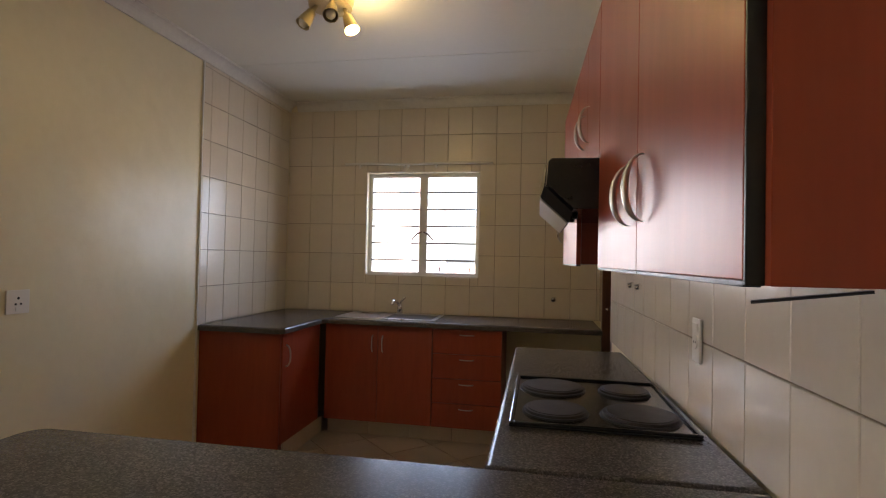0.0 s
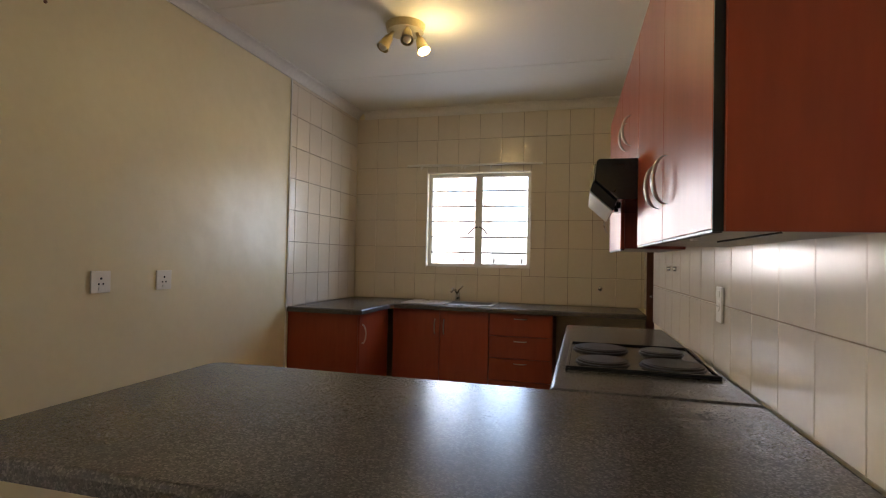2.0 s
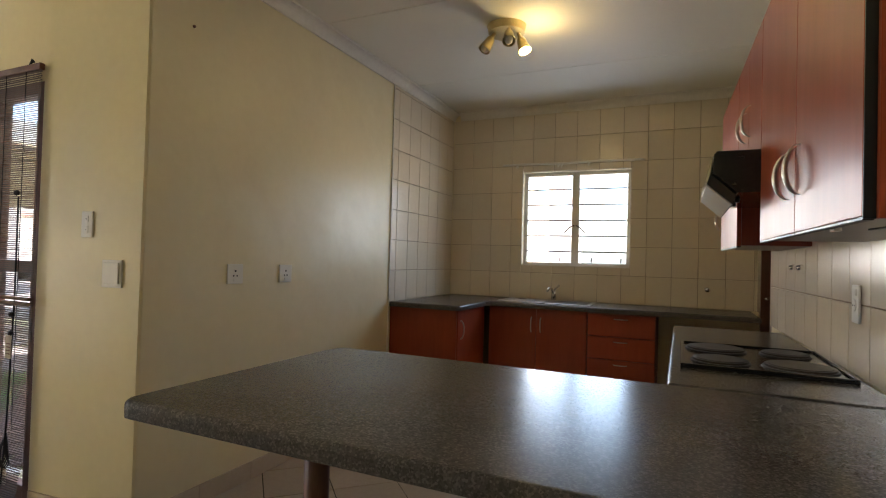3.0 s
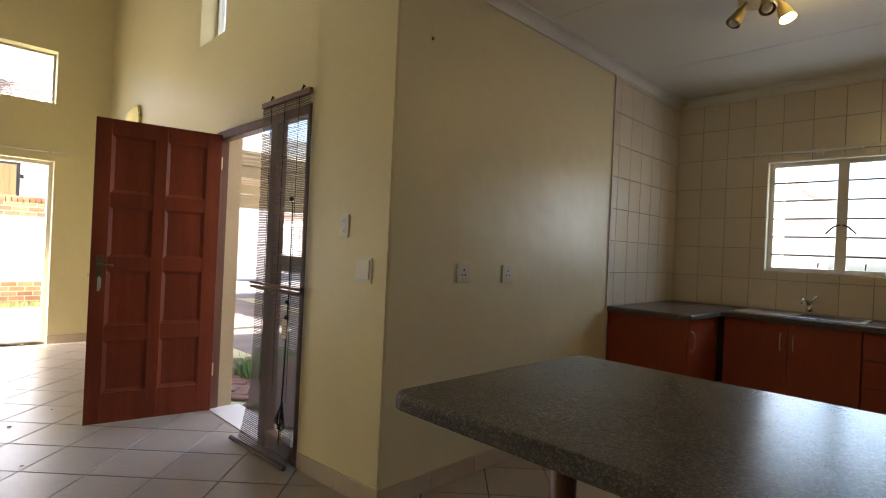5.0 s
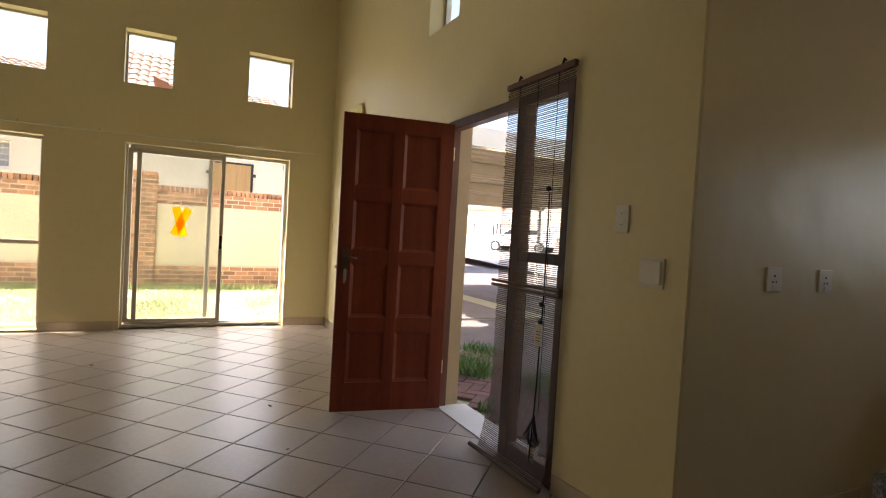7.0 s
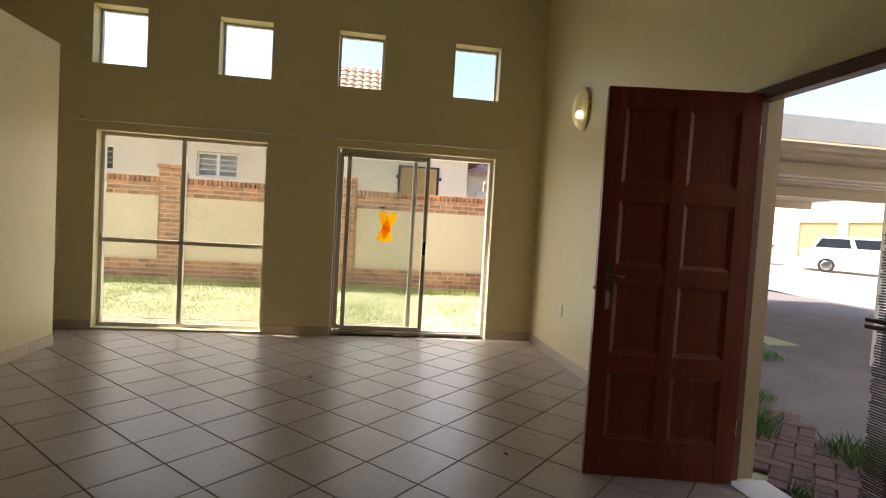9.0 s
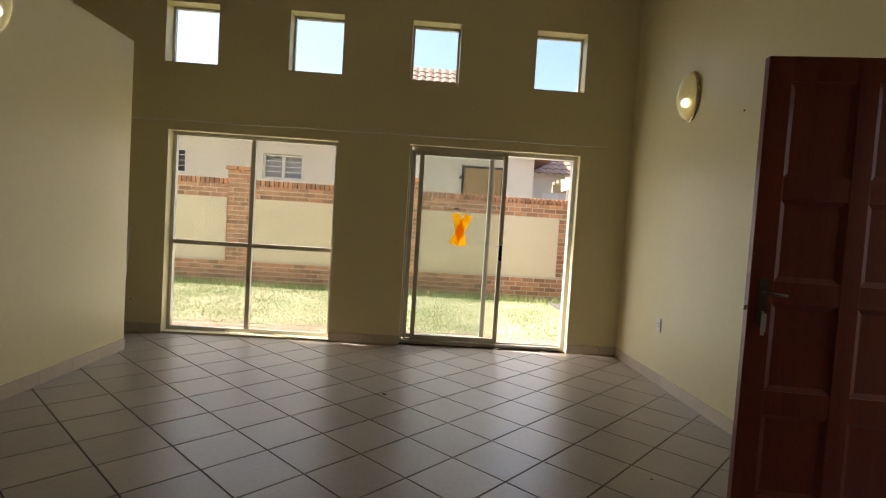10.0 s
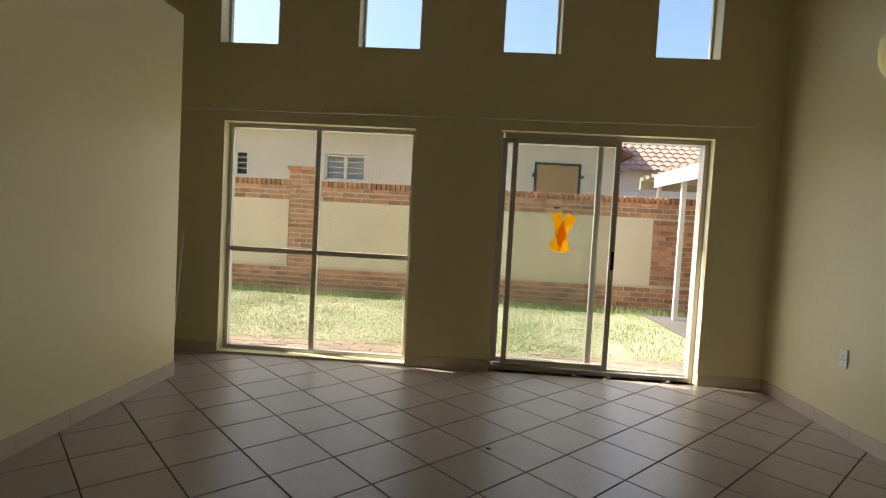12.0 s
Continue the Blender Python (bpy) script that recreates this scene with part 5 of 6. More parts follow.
def neighbour_house():
    HX = -15.0
    root = thing("neighbour_house", "single-storey cream house with a tiled roof behind the garden wall", "house", (HX, -2, GZ))
    wb = wall("wall", "x", HX - 0.24, HX, -12, 2.28, -0.2, 3.55, [(-6.95, -6.30, 2.15, 2.75), (-4.44, -3.47, 2.15, 2.76), (0.51, 1.52, 1.65, 2.77)], EXT_PALE, "cream plastered house wall")
    for k in ("category", "kind"):
        if k in wb:
            del wb[k]
    here(root, wb)
    here(root, box("side_wall", HX - 6, HX - 0.24, 2.04, 2.28, -0.2, 3.55, EXT_PALE))
    wing = here(root, box("wing_wall", HX - 2.74, HX - 2.5, 2.28, 9, -0.2, 3.1, EXT_PALE))
    for y0, y1 in ((-6.95, -6.30), (-4.44, -3.47)):
        w = here(root, box("window", HX - 0.12, HX - 0.08, y0, y1, 2.15, 2.2, WHITE_PAINT))
        b = bmesh.new()
        t = 0.04
        bm_box(b, HX - 0.12, HX - 0.06, y0, y0 + t, 2.2, 2.75)
        bm_box(b, HX - 0.12, HX - 0.06, y1 - t, y1, 2.2, 2.75)
        bm_box(b, HX - 0.12, HX - 0.06, y0 + t, y1 - t, 2.71, 2.75)
        m = (y0 + y1) / 2
        bm_box(b, HX - 0.12, HX - 0.06, m - 0.035, m + 0.035, 2.2, 2.71)
        for zz in (2.33, 2.46, 2.59):
            bm_box(b, HX - 0.05, HX - 0.04, y0, y1, zz - 0.008, zz + 0.008)
        part("frame", b, WHITE_PAINT, w)
        box("curtain", HX - 0.22, HX - 0.2, y0, y1, 2.15, 2.75, CURTAIN if y0 > -5 else BLACK_EDGE, w)
    sh = here(root, box("shutter", HX - 0.06, HX + 0.01, 0.53, 1.50, 1.65, 2.75, SHUTTER))
    for k in range(8):
        box("slat", HX + 0.0105, HX + 0.02, 0.57 + k * 0.113, 0.57 + k * 0.113 + 0.1, 1.66, 2.74, SHUTTER, sh)
    b = bmesh.new()
    for yy in (0.50, 1.50):
        bm_box(b, HX - 0.04, HX + 0.03, yy - 0.03, yy + 0.03, 1.63, 2.79)
    bm_box(b, HX - 0.04, HX + 0.03, 0.53, 1.47, 2.74, 2.79)
    part("shutter_frame", b, BLACK_EDGE, sh)
    for yy in (0.44, 1.56):
        box("hinge_peg", HX, HX + 0.06, yy - 0.03, yy + 0.03, 2.45, 2.53, BLACK_EDGE, sh)
    b = bmesh.new()
    bm_box(b, HX, HX + 0.12, 0.98, 1.20, 3.13, 3.19, 0.01)
    here(root, part("outside_lamp", b, PLASTIC, None, "small white flood lamp"))
    here(root, box("vent_window", HX - 2.5, HX - 2.46, 3.1, 3.6, 2.15, 2.42, WHITE_PAINT))
    roof_slope("roof", (HX + 0.55, -12.5, 3.52), (HX + 0.55, 2.55, 3.52), (-4.5, 0, 1.9), 16, 60, ROOF_PALE, root, "terracotta tiled roof")
    roof_slope("side_roof", (HX - 5, 2.6, 2.95), (HX + 0.4, 2.6, 2.95), (0, -3.4, 1.6), 12, 22, ROOF_TILE, root, "darker tiled hip")
    roof_slope("wing_roof", (HX - 2.1, 2.4, 2.95), (HX - 2.1, 10, 2.95), (-4.5, 0, 2.3), 14, 32, ROOF_PALE, root, "tiled roof of the wing")
    roof_slope("rear_roof", (HX - 1.5, -2.5, 4.35), (HX - 1.5, 1.1, 4.35), (-2.5, 0, 1.9), 9, 15, ROOF_PALE, root, "tiled roof rising behind")
    here(root, box("fascia", HX + 0.45, HX + 0.5, -12.5, 2.55, 3.36, 3.52, WHITE_PAINT))


neighbour_house()


def patio_roof():
    root = thing("patio_canopy", "white lean-to canopy edge on a slim white post", "canopy", (-11.0, 3.2, GZ))
    b = bmesh.new()
    bm_box(b, -10.9, -10.84, 2.235, 2.305, GZ, 2.14, 0.004)
    here(root, part("post", b, WHITE_PAINT))
    b = bmesh.new()
    m = Matrix.Translation((-11.0, 4.2, 2.33)) @ Matrix.Rotation(radians(3), 4, 'X')
    bm_box(b, -0.9, 0.9, -2.0, 2.0, -0.02, 0.02, 0, m)
    bm_box(b, 0.9, 0.94, -2.0, 2.0, -0.16, 0.05, 0, m)
    bm_box(b, -0.9, 0.94, -2.04, -2.0, -0.16, 0.05, 0, m)
    here(root, part("roof_sheet", b, WHITE_PAINT))
    tagged(box("path", BX + 0.1, WX - 0.3, 1.9, 5.0, GZ + 0.001, GZ + 0.012, PAVE_SHADE), "grey paved path beside the lawn", "path", kind="structure")


patio_roof()
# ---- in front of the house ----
tagged(box("driveway", -70, 40, DY + 1.2, 70, GZ - 0.045, GZ - 0.02, PAVE_SHADE), "brick-paved driveway court, its grey darkened for shade", "driveway", kind="structure")
tagged(box("front_bed", -70, 10, DY + 0.25, DY + 1.2, GZ - 0.045, GZ - 0.022, SOIL), "bare soil strip by the front door", "ground", kind="structure")


def carport():
    root = thing("carport", "cream sheet-metal carport on slim white posts", "carport", (-9, 6, GZ))
    x0, x1, y0, y1 = -13.2, -6.25, 2.3, 9.5
    here(root, box("fascia", x1, x1 + 0.05, y0, y1, 2.38, 2.62, WHITE_PAINT))
    verts, faces = [], []
    n = 128
    for k in range(n + 1):
        x = x0 + (x1 - x0) * k / n
        z = 2.40 + (0.04 if k % 6 < 2 else -0.04) + (x - x1) * 0.012
        verts += [(x, y0, z), (x, y1, z)]
    for k in range(n):
        faces.append((2 * k, 2 * k + 1, 2 * k + 3, 2 * k + 2))
    me = bpy.data.meshes.new("roof_sheet")
    me.from_pydata(verts, [], faces)
    me.materials.append(SHEET)
    here(root, new("roof_sheet", me))
    for x in (-7.4, -9.6, -11.8, -13.1):
        here(root, box("beam", x - 0.04, x + 0.04, y0, y1, 2.20 + (x - x1) * 0.012, 2.37 + (x - x1) * 0.012, SHEET))
    for x in (-6.6, -12.9):
        for y in (2.6, 5.6, 9.2):
            b = bmesh.new()
            bm_cyl(b, (x, y, GZ - 0.02), (x, y, 2.36 if x > -8 else 2.28), 0.045, seg=12)
            here(root, part("post", b, WHITE_PAINT))


carport()
CAR_WHITE = surface("white_car_paint", (0.80, 0.80, 0.80), (0.76, 0.76, 0.77), 0.2, 3, 50, 0.2, coat=0.6)
CAR_GLASS = surface("dark_car_glass", (0.03, 0.035, 0.04), None, 0.08, 5, 40, 0.2)
LAMP_RED = surface("red_lamp_glass", (0.45, 0.02, 0.02), None, 0.15, 5, 40, 0.2)


def car(name, label, lower, cabin, place, turn, length, wheels, width=1.7):
    """A car along its own x: lower body and cabin outlines (x, z) seen from the side."""
    root = thing(name, label, "car", (0, 0, 0))
    root.matrix_world = Matrix.Translation(place) @ Matrix.Rotation(turn, 4, 'Z')

    def slab(nm, pts, w, mat, parent, taper=0.0, lab=""):
        b = bmesh.new()
        zs = [z for _, z in pts]
        lo, hi = min(zs), max(zs)
        sides = []
        for s in (-1, 1):
            sides.append([b.verts.new((x, s * (w / 2 - taper * (z - lo) / (hi - lo)), z)) for x, z in pts])
        b.faces.new(sides[0])
        b.faces.new(sides[1][::-1])
        for k in range(len(pts)):
            q = (k + 1) % len(pts)
            b.faces.new((sides[0][k], sides[0][q], sides[1][q], sides[1][k]))
        bmesh.ops.bevel(b, geom=list(b.edges), offset=0.035, segments=2, affect='EDGES', profile=0.6)
        return part(nm, b, mat, parent, lab)

    body = slab("body", lower, width, CAR_WHITE, root, 0.05)
    slab("cabin", cabin, width - 0.1, CAR_WHITE, root, 0.14)
    (xa, za), (xb, zb), (xc, zc), (xd, zd) = cabin[:4]
    m = 0.10
    for s in (-1, 1):
        for f0, f1 in ((0.04, 0.46), (0.52, 0.95)):
            b = bmesh.new()
            q = []
            for f, z in ((f0, za + m), (f1, za + m), (f1, zb - m), (f0, zb - m)):
                k = (z - za) / (zb - za)
                l, r = xa + (xb - xa) * k, xd + (xc - xd) * k
                q.append(b.verts.new((l + (r - l) * f, s * (width / 2 - 0.05 - 0.14 * k + 0.004), z)))
            b.faces.new(q)
            bmesh.ops.solidify(b, geom=b.faces[:], thickness=0.01)
            part("side_window", b, CAR_GLASS, root)
    for x in wheels:
        for s in (-1, 1):
            b = bmesh.new()
            bm_cyl(b, (x, s * (width / 2 - 0.2), 0.31), (x, s * (width / 2 + 0.01), 0.31), 0.31, seg=28)
            w = part("wheel", b, RUBBER, root)
            b = bmesh.new()
            bm_cyl(b, (x, s * (width / 2 + 0.011), 0.31), (x, s * (width / 2 + 0.025), 0.31), 0.2, 0.18, 20)
            part("rim", b, CHROME, w)
    for s in (-1, 1):
        x = lower[0][0]
        box("tail_lamp", x - 0.012, x + 0.05, s * 0.62 - 0.13, s * 0.62 + 0.13, 0.72, 0.88, LAMP_RED, root, 0.01)
    box("bumper", lower[0][0] - 0.06, lower[0][0] + 0.1, -width / 2 + 0.05, width / 2 - 0.05, 0.36, 0.52, CAR_WHITE, root, 0.03)
    return root


car("pickup_truck", "white pickup truck with a canopy parked in the court", [(-2.2, 0.35), (-2.2, 1.0), (2.0, 1.0), (2.3, 0.75), (2.3, 0.35)],
    [(-1.9, 0.98), (-1.5, 1.58), (0.6, 1.58), (1.35, 0.98)], (-20.9, 20.9, 0.275), radians(45), 4.5, (-1.25, 1.45))
car("sedan", "white sedan parked in the court", [(-2.2, 0.35), (-2.2, 0.92), (-1.5, 1.0), (1.3, 0.95), (2.2, 0.72), (2.25, 0.35)],
    [(-1.7, 0.95), (-0.9, 1.42), (0.35, 1.42), (1.2, 0.93)], (-25.6, 17.6, 0.487), radians(215), 4.4, (-1.3, 1.35))


def fence():
    root = thing("fence", "white palisade fence across the court", "fence", (-36, 18, 0.8))
    a, b2 = Vector((-39.5, 14.5, 1.14)), Vector((-30.0, 23.0, 0.71))
    n = 52
    for k in range(n):
        p = a.lerp(b2, k / (n - 1))
        b = bmesh.new()
        bm_box(b, p.x - 0.045, p.x + 0.045, p.y - 0.045, p.y + 0.045, p.z, p.z + 1.9)
        here(root, part("pale", b, WHITE_PAINT))
    for z in (1.15, 2.3):
        b = bmesh.new()
        bm_cyl(b, a + Vector((0, 0, z - 0.8)), b2 + Vector((0, 0, z - 0.8)), 0.04, seg=6)
        here(root, part("rail", b, WHITE_PAINT))


fence()


def court():
    """The court rises away from the house."""
    bm = bmesh.new()
    rows = [[bm.verts.new((x, y, z)) for x, z in ((30, GZ - 0.012), (-14, GZ - 0.012), (-90, GZ + 76 * 0.045))] for y in (11.5, 90)]
    for k in range(2):
        bm.faces.new((rows[0][k], rows[0][k + 1], rows[1][k + 1], rows[1][k]))
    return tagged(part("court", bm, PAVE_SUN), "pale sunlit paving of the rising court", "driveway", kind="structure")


court()


def far_house(name, label, y, x0, x1, h, opens, roof):
    root = thing(name, label, "house", ((x0 + x1) / 2, y, 0))
    w = wall("wall", "y", y, y + 0.3, x0, x1, -0.2, h, opens, EXT_PALE, "cream plastered wall")
    for k in ("category", "kind"):
        if k in w:
            del w[k]
    here(root, w)
    for o in opens:
        d = here(root, box("garage_door", o[0], o[1], y + 0.14, y + 0.2, max(o[2], -0.1), o[3], SHUTTER if o[2] < 0.2 else BLACK_EDGE, None, 0, "tan garage door" if o[2] < 0.2 else "dark window"))
    here(root, box("roof", x0 - 0.4, x1 + 0.4, y - 0.5, y + 7, h, h + 0.25, roof))


far_house("far_house", "cream house with garages on the far side of the court", 27.0, -42, -14, 4.6, [(-31, -28.2, -0.1, 2.9), (-27.6, -24.8, -0.1, 2.9), (-22, -20.6, 1.9, 3.0)], ROOF_TILE)
far_house("far_house", "pale house with a brown roof beyond the fence", 30.0, -75, -44, 4.2, [(-62, -60, 1.4, 2.6), (-54, -52.5, 1.4, 2.8), (-49, -47, 1.2, 2.8)], ROOF_TILE)


def gable_house():
    root = thing("gable_house", "pale house with a steep pale roof seen past the kitchen window", "house", (-7, 18, GZ))
    here(root, box("wall", -12, -3.42, 16.0, 22, -0.1, 3.05, EXT_PALE))
    b = bmesh.new()
    for y in (15.6,):
        q = [(-2.98, 3.06), (-7.6, 7.2), (-12.4, 3.06), (-12.4, 3.2), (-7.6, 7.4), (-2.98, 3.2)]
        f = b.faces.new([b.verts.new((x, 15.6, z)) for x, z in q])
    ex = bmesh.ops.extrude_face_region(b, geom=[f])
    for g in ex["geom"]:
        if isinstance(g, bmesh.types.BMVert):
            g.co.y = 22.4
    here(root, part("roof", b, ROOF_PALE))
    b = bmesh.new()
    f = b.faces.new([b.verts.new((x, 16.0, z)) for x, z in ((-3.42, 3.05), (-7.6, 6.9), (-12, 3.05))])
    ex = bmesh.ops.extrude_face_region(b, geom=[f])
    for g in ex["geom"]:
        if isinstance(g, bmesh.types.BMVert):
            g.co.y = 16.3
    here(root, part("gable", b, EXT_PALE))


gable_house()


def weed_clump(name, cx, cy, r, n, h, seed, label):
    return blades(name, n, (cx - r, cx + r, cy - r * 0.7, cy + r * 0.7), h * 0.4, h, 0.007, WEED, label, seed, 1.1,
                  lambda a, b, q: (a - cx) ** 2 / r ** 2 + (b - cy) ** 2 / (r * 0.7) ** 2 < 0.3 + 0.7 * q)


weed_clump("weed_clump", -4.75, 2.42, 0.28, 900, 0.22, 11, "tall green weeds by the front path")
weed_clump("weed_clump", -5.5, 3.0, 0.35, 900, 0.10, 12, "low green weeds between the paving")
weed_clump("weed_clump", -4.0, 2.85, 0.45, 1500, 0.15, 13, "thick green weeds beside the front path")
weed_clump("weed_clump", -3.2, 2.9, 0.5, 1600, 0.16, 14, "thick green weeds outside the sidelight")
weed_clump("weed_clump", -3.75, 1.98, 0.09, 90, 0.13, 15, "few weeds at the door jamb")
weed_clump("weed_clump", -6.9, 4.4, 0.3, 350, 0.12, 16, "small weeds in the driveway joints")

# ---- skirting, wall tiles, floor tiles, pavers ----


def skirting():
    root = thing("baseboard", "beige tile skirting along the walls", "skirting", (0, 0, 0), kind="structure")
    cache = {}

    def run(a, b, n):
        a, b = Vector(a), Vector(b)
        d = b - a
        left, u = d.length, d.normalized()
        s = 0.0
        while left - s > 0.03:
            w = min(0.345, left - s)
            key = (round(w, 3), abs(u.x) > 0.5)
            if key not in cache:
                bm = bmesh.new()
                if abs(u.x) > 0.5:
                    bm_box(bm, -w / 2 + 0.0015, w / 2 - 0.0015, -0.005, 0.005, 0, 0.095)
                else:
                    bm_box(bm, -0.005, 0.005, -w / 2 + 0.0015, w / 2 - 0.0015, 0, 0.095)
                cache[key] = mesh_of("skirting_tile", bm, SKIRT)
            o = new("skirting_tile", cache[key])
            o.parent = root
            p = a + u * (s + w / 2) + Vector(n) * 0.0055
            o.location = (p.x, p.y, 0.0005)
            if abs(u.x) > 0.5:
                o.rotation_euler.z = math.atan2(u.y, u.x)
            s += w

    run((WX + 0.011, DY, 0), (DOOR[0], DY, 0), (0, -1, 0))
    run((DOOR[1] + 0.012, DY, 0), (KX + 0.012, CY, 0), (0.09, -0.996, 0))
    run((WX, -3.98, 0), (WX, BIG[0], 0), (1, 0, 0))
    run((WX, BIG[1], 0), (WX, SLIDE[0], 0), (1, 0, 0))
    run((WX, SLIDE[1], 0), (WX, DY, 0), (1, 0, 0))
    run((-6.556, SY, 0), (-1.2, SY, 0), (0, 1, 0))
    run((-6.556, SY - 0.13, 0), (-6.556, SY, 0), (-1, 0, 0))
    run((KX, CY + 0.004, 0), (KX, 3.85, 0), (1, 0, 0))


skirting()
TILE_ME = {}


def glazed(w, h, axis, mat):
    """A tile w by h with chamfered face, standing 7 mm off its wall, facing along axis."""
    key = (round(w, 3), round(h, 3), axis)
    if key not in TILE_ME:
        t, c = 0.007, 0.002
        ring = [(-w / 2, -h / 2), (w / 2, -h / 2), (w / 2, h / 2), (-w / 2, h / 2)]
        inn = [(-w / 2 + c, -h / 2 + c), (w / 2 - c, -h / 2 + c), (w / 2 - c, h / 2 - c), (-w / 2 + c, h / 2 - c)]
        pts = [(x, z, 0.0) for x, z in ring] + [(x, z, t - c) for x, z in ring] + [(x, z, t) for x, z in inn]
        put = {"-y": lambda u, z, d: (u, -d, z), "x": lambda u, z, d: (d, u, z), "-x": lambda u, z, d: (-d, u, z), "z": lambda u, z, d: (u, z, d)}[axis]
        faces = [(8, 9, 10, 11)]
        for k in range(4):
            q = (k + 1) % 4
            faces += [(k, q, 4 + q, 4 + k), (4 + k, 4 + q, 8 + q, 8 + k)]
        bm = bmesh.new()
        vs = [bm.verts.new(put(*p)) for p in pts]
        for f in faces:
            bm.faces.new([vs[i] for i in f])
        TILE_ME[key] = mesh_of("tile", bm, mat)
    return TILE_ME[key]


def tiled(name, axis, plane, u0, u1, z0, z1, pu, pz, ulines, zlines, holes, label):
    """Tiles on a wall over a grout bed; ulines, zlines: one known joint in each direction."""
    root = thing(name, label, "tiling", (0, 0, 0), kind="structure")
    g = 0.003
    us = [u0] + [ulines + pu * k for k in range(-60, 60) if u0 + 0.012 < ulines + pu * k < u1 - 0.012] + [u1]
    zs = [z0] + [zlines + pz * k for k in range(-20, 20) if z0 + 0.012 < zlines + pz * k < z1 - 0.012] + [z1]
    hu = sorted({u0, u1, *[h[0] for h in holes], *[h[1] for h in holes]})
    d = {"-y": -1, "-x": -1, "x": 1}[axis]
    bed = wall("grout", "y" if axis == "-y" else "x", plane + d * 0.0005, plane + d * 0.0035, u0, u1, z0, z1, holes, WALL_GROUT, "")
    for k in ("category", "kind"):
        if k in bed:
            del bed[k]
    bed.parent = root
    for j in range(len(zs) - 1):
        for a, b in zip(us, us[1:]):
            pieces = [(a, b, zs[j], zs[j + 1])]
            for h in holes:
                out = []
                for p in pieces:
                    x0, x1, y0, y1 = p
                    if x1 <= h[0] or x0 >= h[1] or y1 <= h[2] or y0 >= h[3]:
                        out.append(p)
                        continue
                    if x0 < h[0]:
                        out.append((x0, h[0], y0, y1))
                    if x1 > h[1]:
                        out.append((h[1], x1, y0, y1))
                    m0, m1 = max(x0, h[0]), min(x1, h[1])
                    if y0 < h[2]:
                        out.append((m0, m1, y0, h[2]))
                    if y1 > h[3]:
                        out.append((m0, m1, h[3], y1))
                pieces = out
            for x0, x1, y0, y1 in pieces:
                if x1 - x0 < 0.012 or y1 - y0 < 0.012:
                    continue
                o = new("tile", glazed(x1 - x0 - g, y1 - y0 - g, axis, WALL_TILE))
                o.parent = root
                c, z = (x0 + x1) / 2, (y0 + y1) / 2
                tip = random.uniform(-0.0015, 0.0015)
                o.location = (c, plane + d * (0.0037 + tip * 0.2), z) if axis == "-y" else (plane + d * (0.0037 + tip * 0.2), c, z)
    return root


tiled("wall_tiles_north", "-y", BY, KX + 0.012, RX - 0.001, CT + 0.001, KZ - 0.076, 0.2075, 0.2585, -0.636, 1.145, [KWIN], "cream glazed tiles with brown joints on the kitchen window wall")
tiled("wall_tiles_west", "x", KX, 3.855, BY - 0.012, CT + 0.001, KZ - 0.076, 0.198, 0.2495, 3.935, 1.15, [], "cream glazed tiles with brown joints beside the worktop")
tiled("wall_tiles_east", "-x", RX, 0.80, 3.97, CT + 0.001, 1.64, 0.213, 0.25, 2.03, 1.141, [], "cream glazed tiles with brown joints behind the hob").matrix_world = EAST_TURN
tiled("wall_tiles_corner", "-x", RX, 4.945, BY - 0.012, CT + 0.001, KZ - 0.076, 0.2, 0.2585, 4.9, 1.145, [], "narrow strip of cream tiles beside the back door")
tagged(box("trim_tile_edge", KX + 0.0005, KX + 0.012, 3.842, 3.853, 0.0, KZ - 0.076, CORNICE), "white edge trim of the wall tiles", "trim", kind="structure")


def clip(poly, rect):
    x0, x1, y0, y1 = rect
    for ax, lim, s in ((0, x0, 1), (0, x1, -1), (1, y0, 1), (1, y1, -1)):
        out = []
        for k in range(len(poly)):
            p, q = poly[k - 1], poly[k]
            dp, dq = s * (p[ax] - lim), s * (q[ax] - lim)
            if (dp >= 0) != (dq >= 0):
                f = dp / (dp - dq)
                out.append((p[0] + (q[0] - p[0]) * f, p[1] + (q[1] - p[1]) * f))
            if dq >= 0:
                out.append(q)
        poly = out
        if not poly:
            return []
    return poly


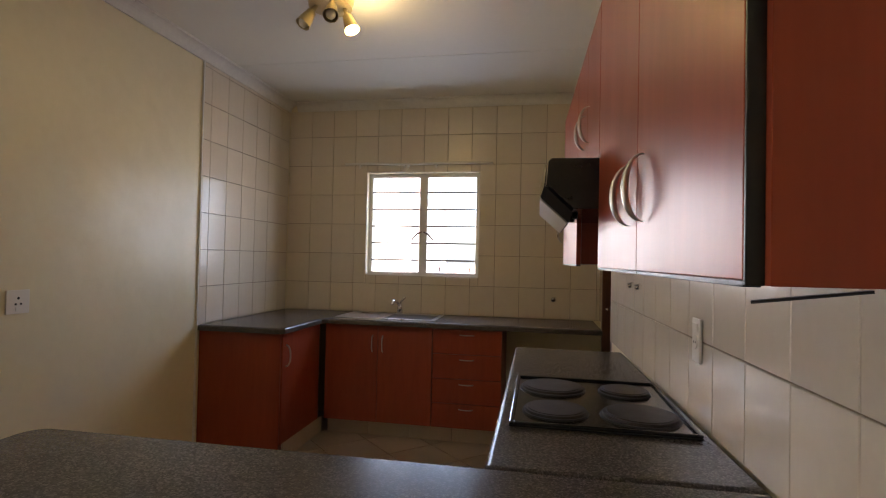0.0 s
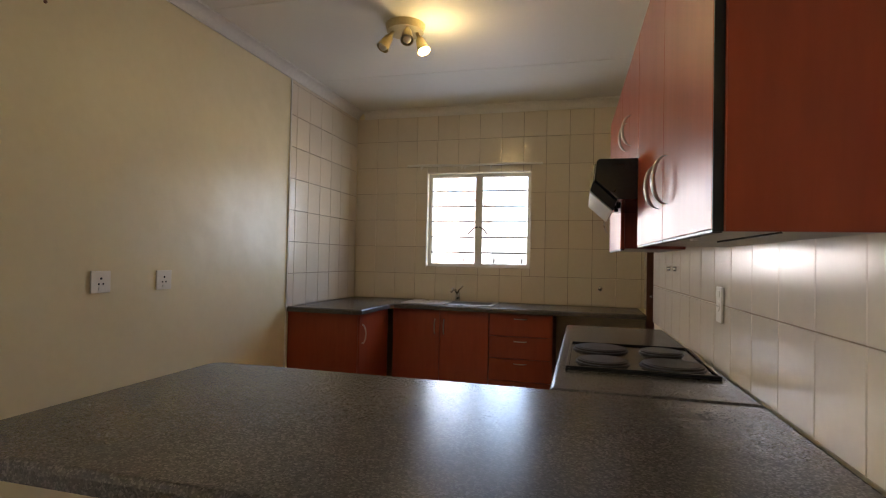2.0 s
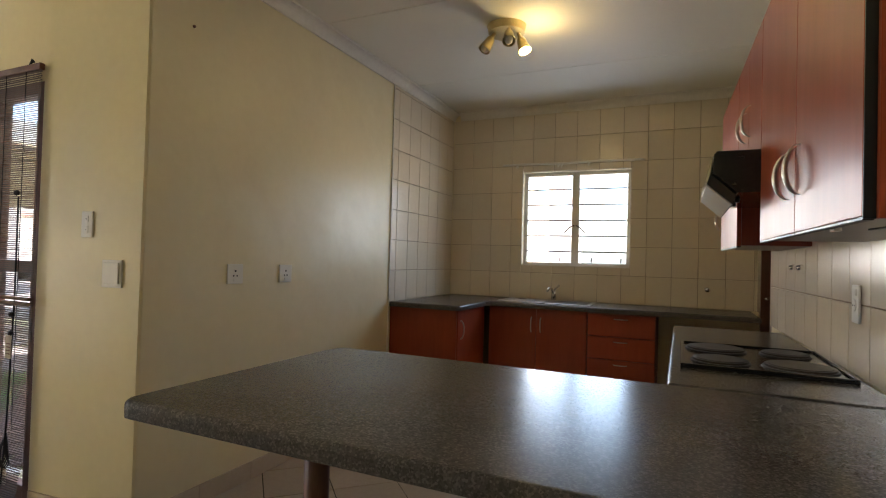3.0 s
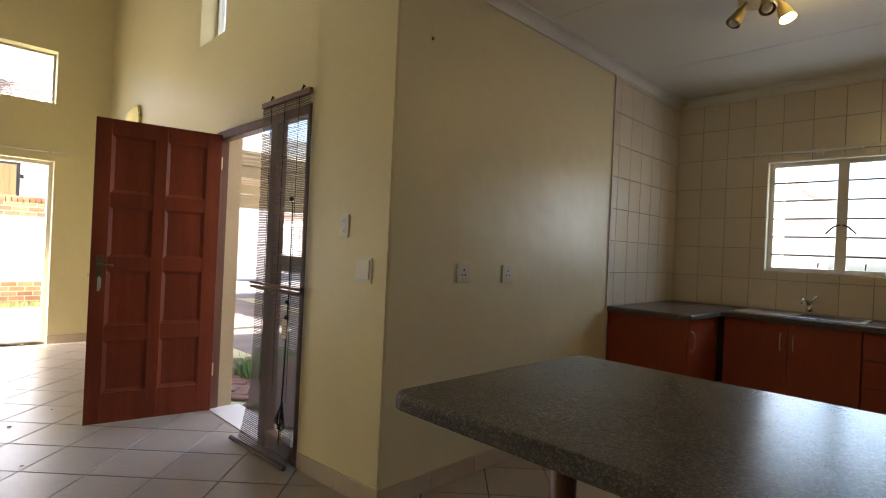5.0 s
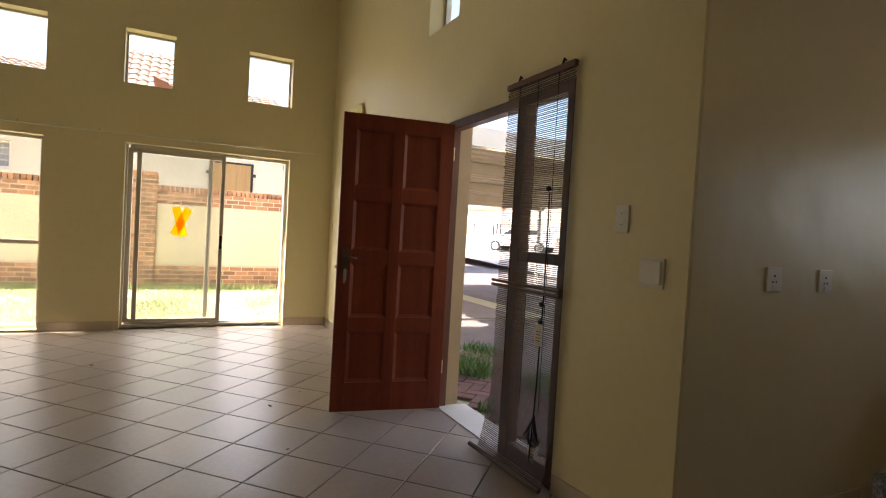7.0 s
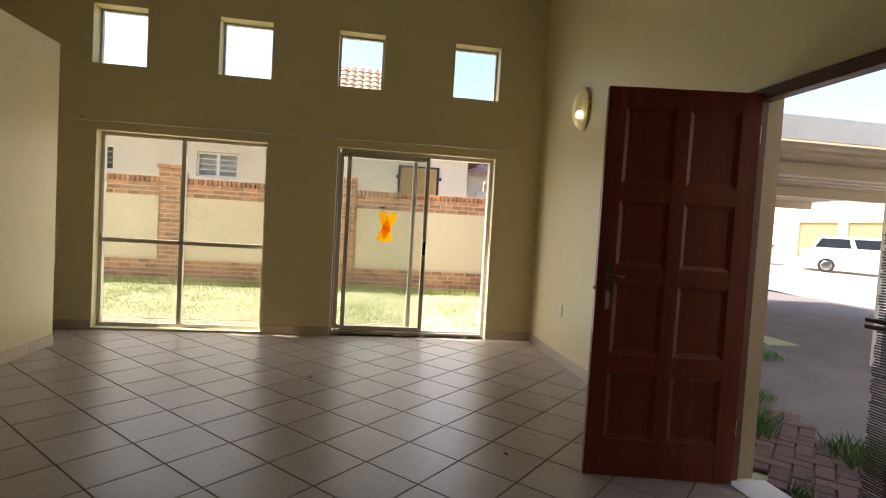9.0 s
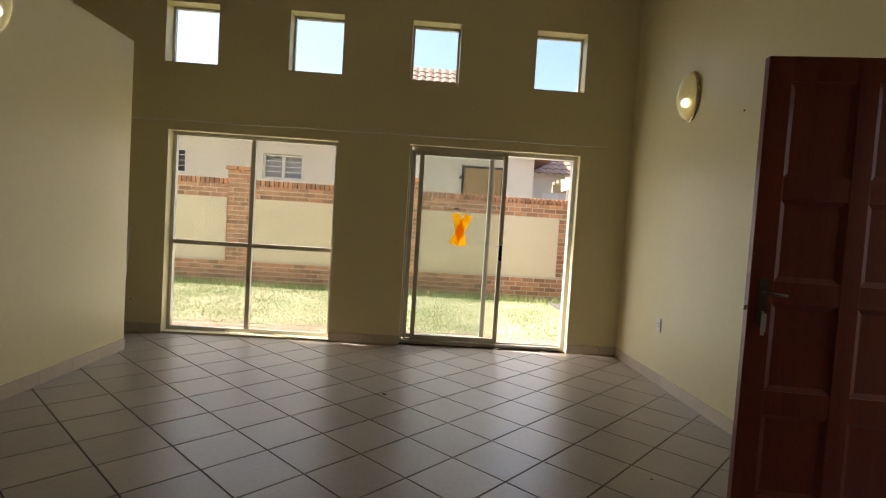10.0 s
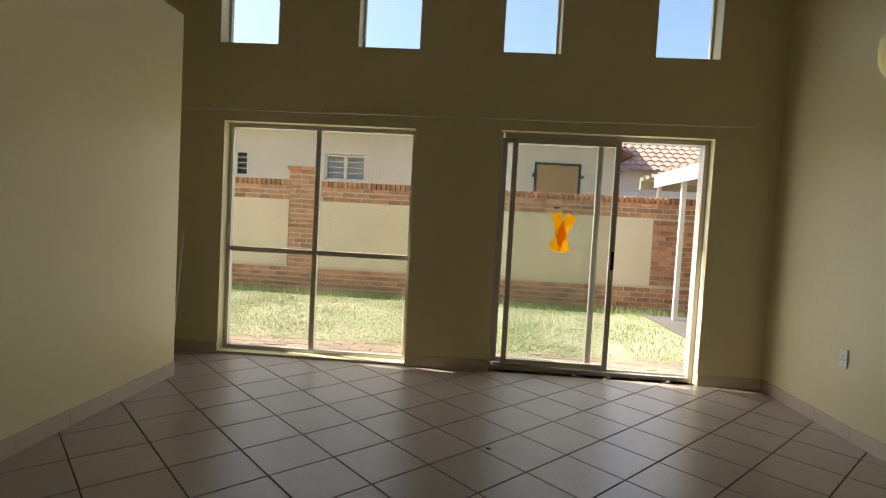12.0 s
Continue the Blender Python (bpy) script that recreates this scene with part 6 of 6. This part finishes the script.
def floor_tiles():
    root = thing("floor_tiling", "glossy beige floor tiles laid diagonally with dark joints", "floor", (0, 0, 0), kind="structure")
    P, g, s2 = 0.3543, 0.007, math.sqrt(2)
    u0, v0 = -2.776, -2.404
    whole = glazed(P - g, P - g, "z", FLOOR_TILE)
    zones = ((WX - 0.1, RX, -3.98, DY + 0.07), (RX, 3.4, -3.98, 0.56), (KX, RX, DY + 0.07, BY))
    area = lambda p: abs(sum(p[k - 1][0] * p[k][1] - p[k][0] * p[k - 1][1] for k in range(len(p)))) / 2
    rest_v, rest_f = [], []
    for i in range(-30, 30):
        for j in range(-30, 30):
            u, v = u0 + (i + 0.5) * P, v0 + (j + 0.5) * P
            cx, cy = (u + v) / s2, (u - v) / s2
            if not (WX - 0.4 < cx < 3.8 and -4.3 < cy < BY + 0.4):
                continue
            r = (P - g) / s2
            sq = [(cx + r, cy), (cx, cy + r), (cx - r, cy), (cx, cy - r)]
            if cx - r >= KX and cx + r <= RX and -3.98 <= cy - r and cy + r <= BY:
                bits = [sq]
            else:
                bits = [b for b in [clip(sq, zone) for zone in zones] if b and area(b) > 0.0006]
            near = cx < -1.3 and cy > -3.1 or cy > 3.2
            for b in bits:
                full = len(b) == 4 and area(b) > (P - g) ** 2 * 0.999
                tilt = (random.uniform(-0.0012, 0.0012), random.uniform(-0.0012, 0.0012))
                if near and full:
                    o = new("tile", whole)
                    o.parent = root
                    o.location = (cx, cy, -0.007)
                    o.rotation_euler = (tilt[0], tilt[1], math.pi / 4)
                else:
                    bm = None
                    n = len(b)
                    if near:
                        bm = bmesh.new()
                        lo, hi = [bm.verts.new((x, y, -0.007)) for x, y in b], [bm.verts.new((x, y, 0.0)) for x, y in b]
                        bm.faces.new(hi)
                        for k in range(n):
                            bm.faces.new((lo[k - 1], lo[k], hi[k], hi[k - 1]))
                        o = part("cut_tile", bm, FLOOR_TILE, root)
                    else:
                        q = len(rest_v)
                        rest_v.extend([(x, y, -0.007) for x, y in b] + [(x, y, 0.0) for x, y in b])
                        rest_f.append(tuple(q + n + k for k in range(n)))
                        for k in range(n):
                            rest_f.append((q + (k - 1) % n, q + k, q + n + k, q + n + (k - 1) % n))
    me = bpy.data.meshes.new("tiles")
    me.from_pydata(rest_v, [], rest_f)
    me.materials.append(FLOOR_TILE)
    o = tagged(new("tiles", me), "more beige floor tiles", kind="stuff")
    o.parent = root


floor_tiles()


def front_pavers():
    root = thing("front_path", "dark red clay pavers in herringbone outside the front door", "path", (-3.5, 2.3, GZ), kind="structure")
    bm = bmesh.new()
    bm_box(bm, -0.1, 0.1, -0.048, 0.048, -0.02, 0.0)
    bmesh.ops.bevel(bm, geom=[e for e in bm.edges if all(v.co.z > -0.001 for v in e.verts)], offset=0.005, segments=1, affect='EDGES')
    me = mesh_of("paver", bm, PAVER)
    rs = random.Random(9)
    P = 0.104
    for i in range(-40, 40):
        for j in range(-40, 40):
            k = (i - j) % 4
            if k not in (0, 3):
                continue
            horiz = k == 0
            x, y = i * P, j * P
            c = (x + P / 2, y, 0) if horiz else (x, y + P / 2, math.pi / 2)
            a = radians(45)
            X, Y = c[0] * math.cos(a) - c[1] * math.sin(a) - 3.6, c[0] * math.sin(a) + c[1] * math.cos(a) + 2.4
            if not (-5.6 < X < -2.2 and DY + 0.35 < Y < 2.65 - 0.25 * (X + 3.6)):
                continue
            o = new("paver", me)
            o.parent = root
            o.location = (X + 3.5, Y - 2.3, 0.012 + rs.uniform(-0.003, 0.003))
            o.rotation_euler = (rs.uniform(-0.01, 0.01), rs.uniform(-0.01, 0.01), c[2] + a)


front_pavers()
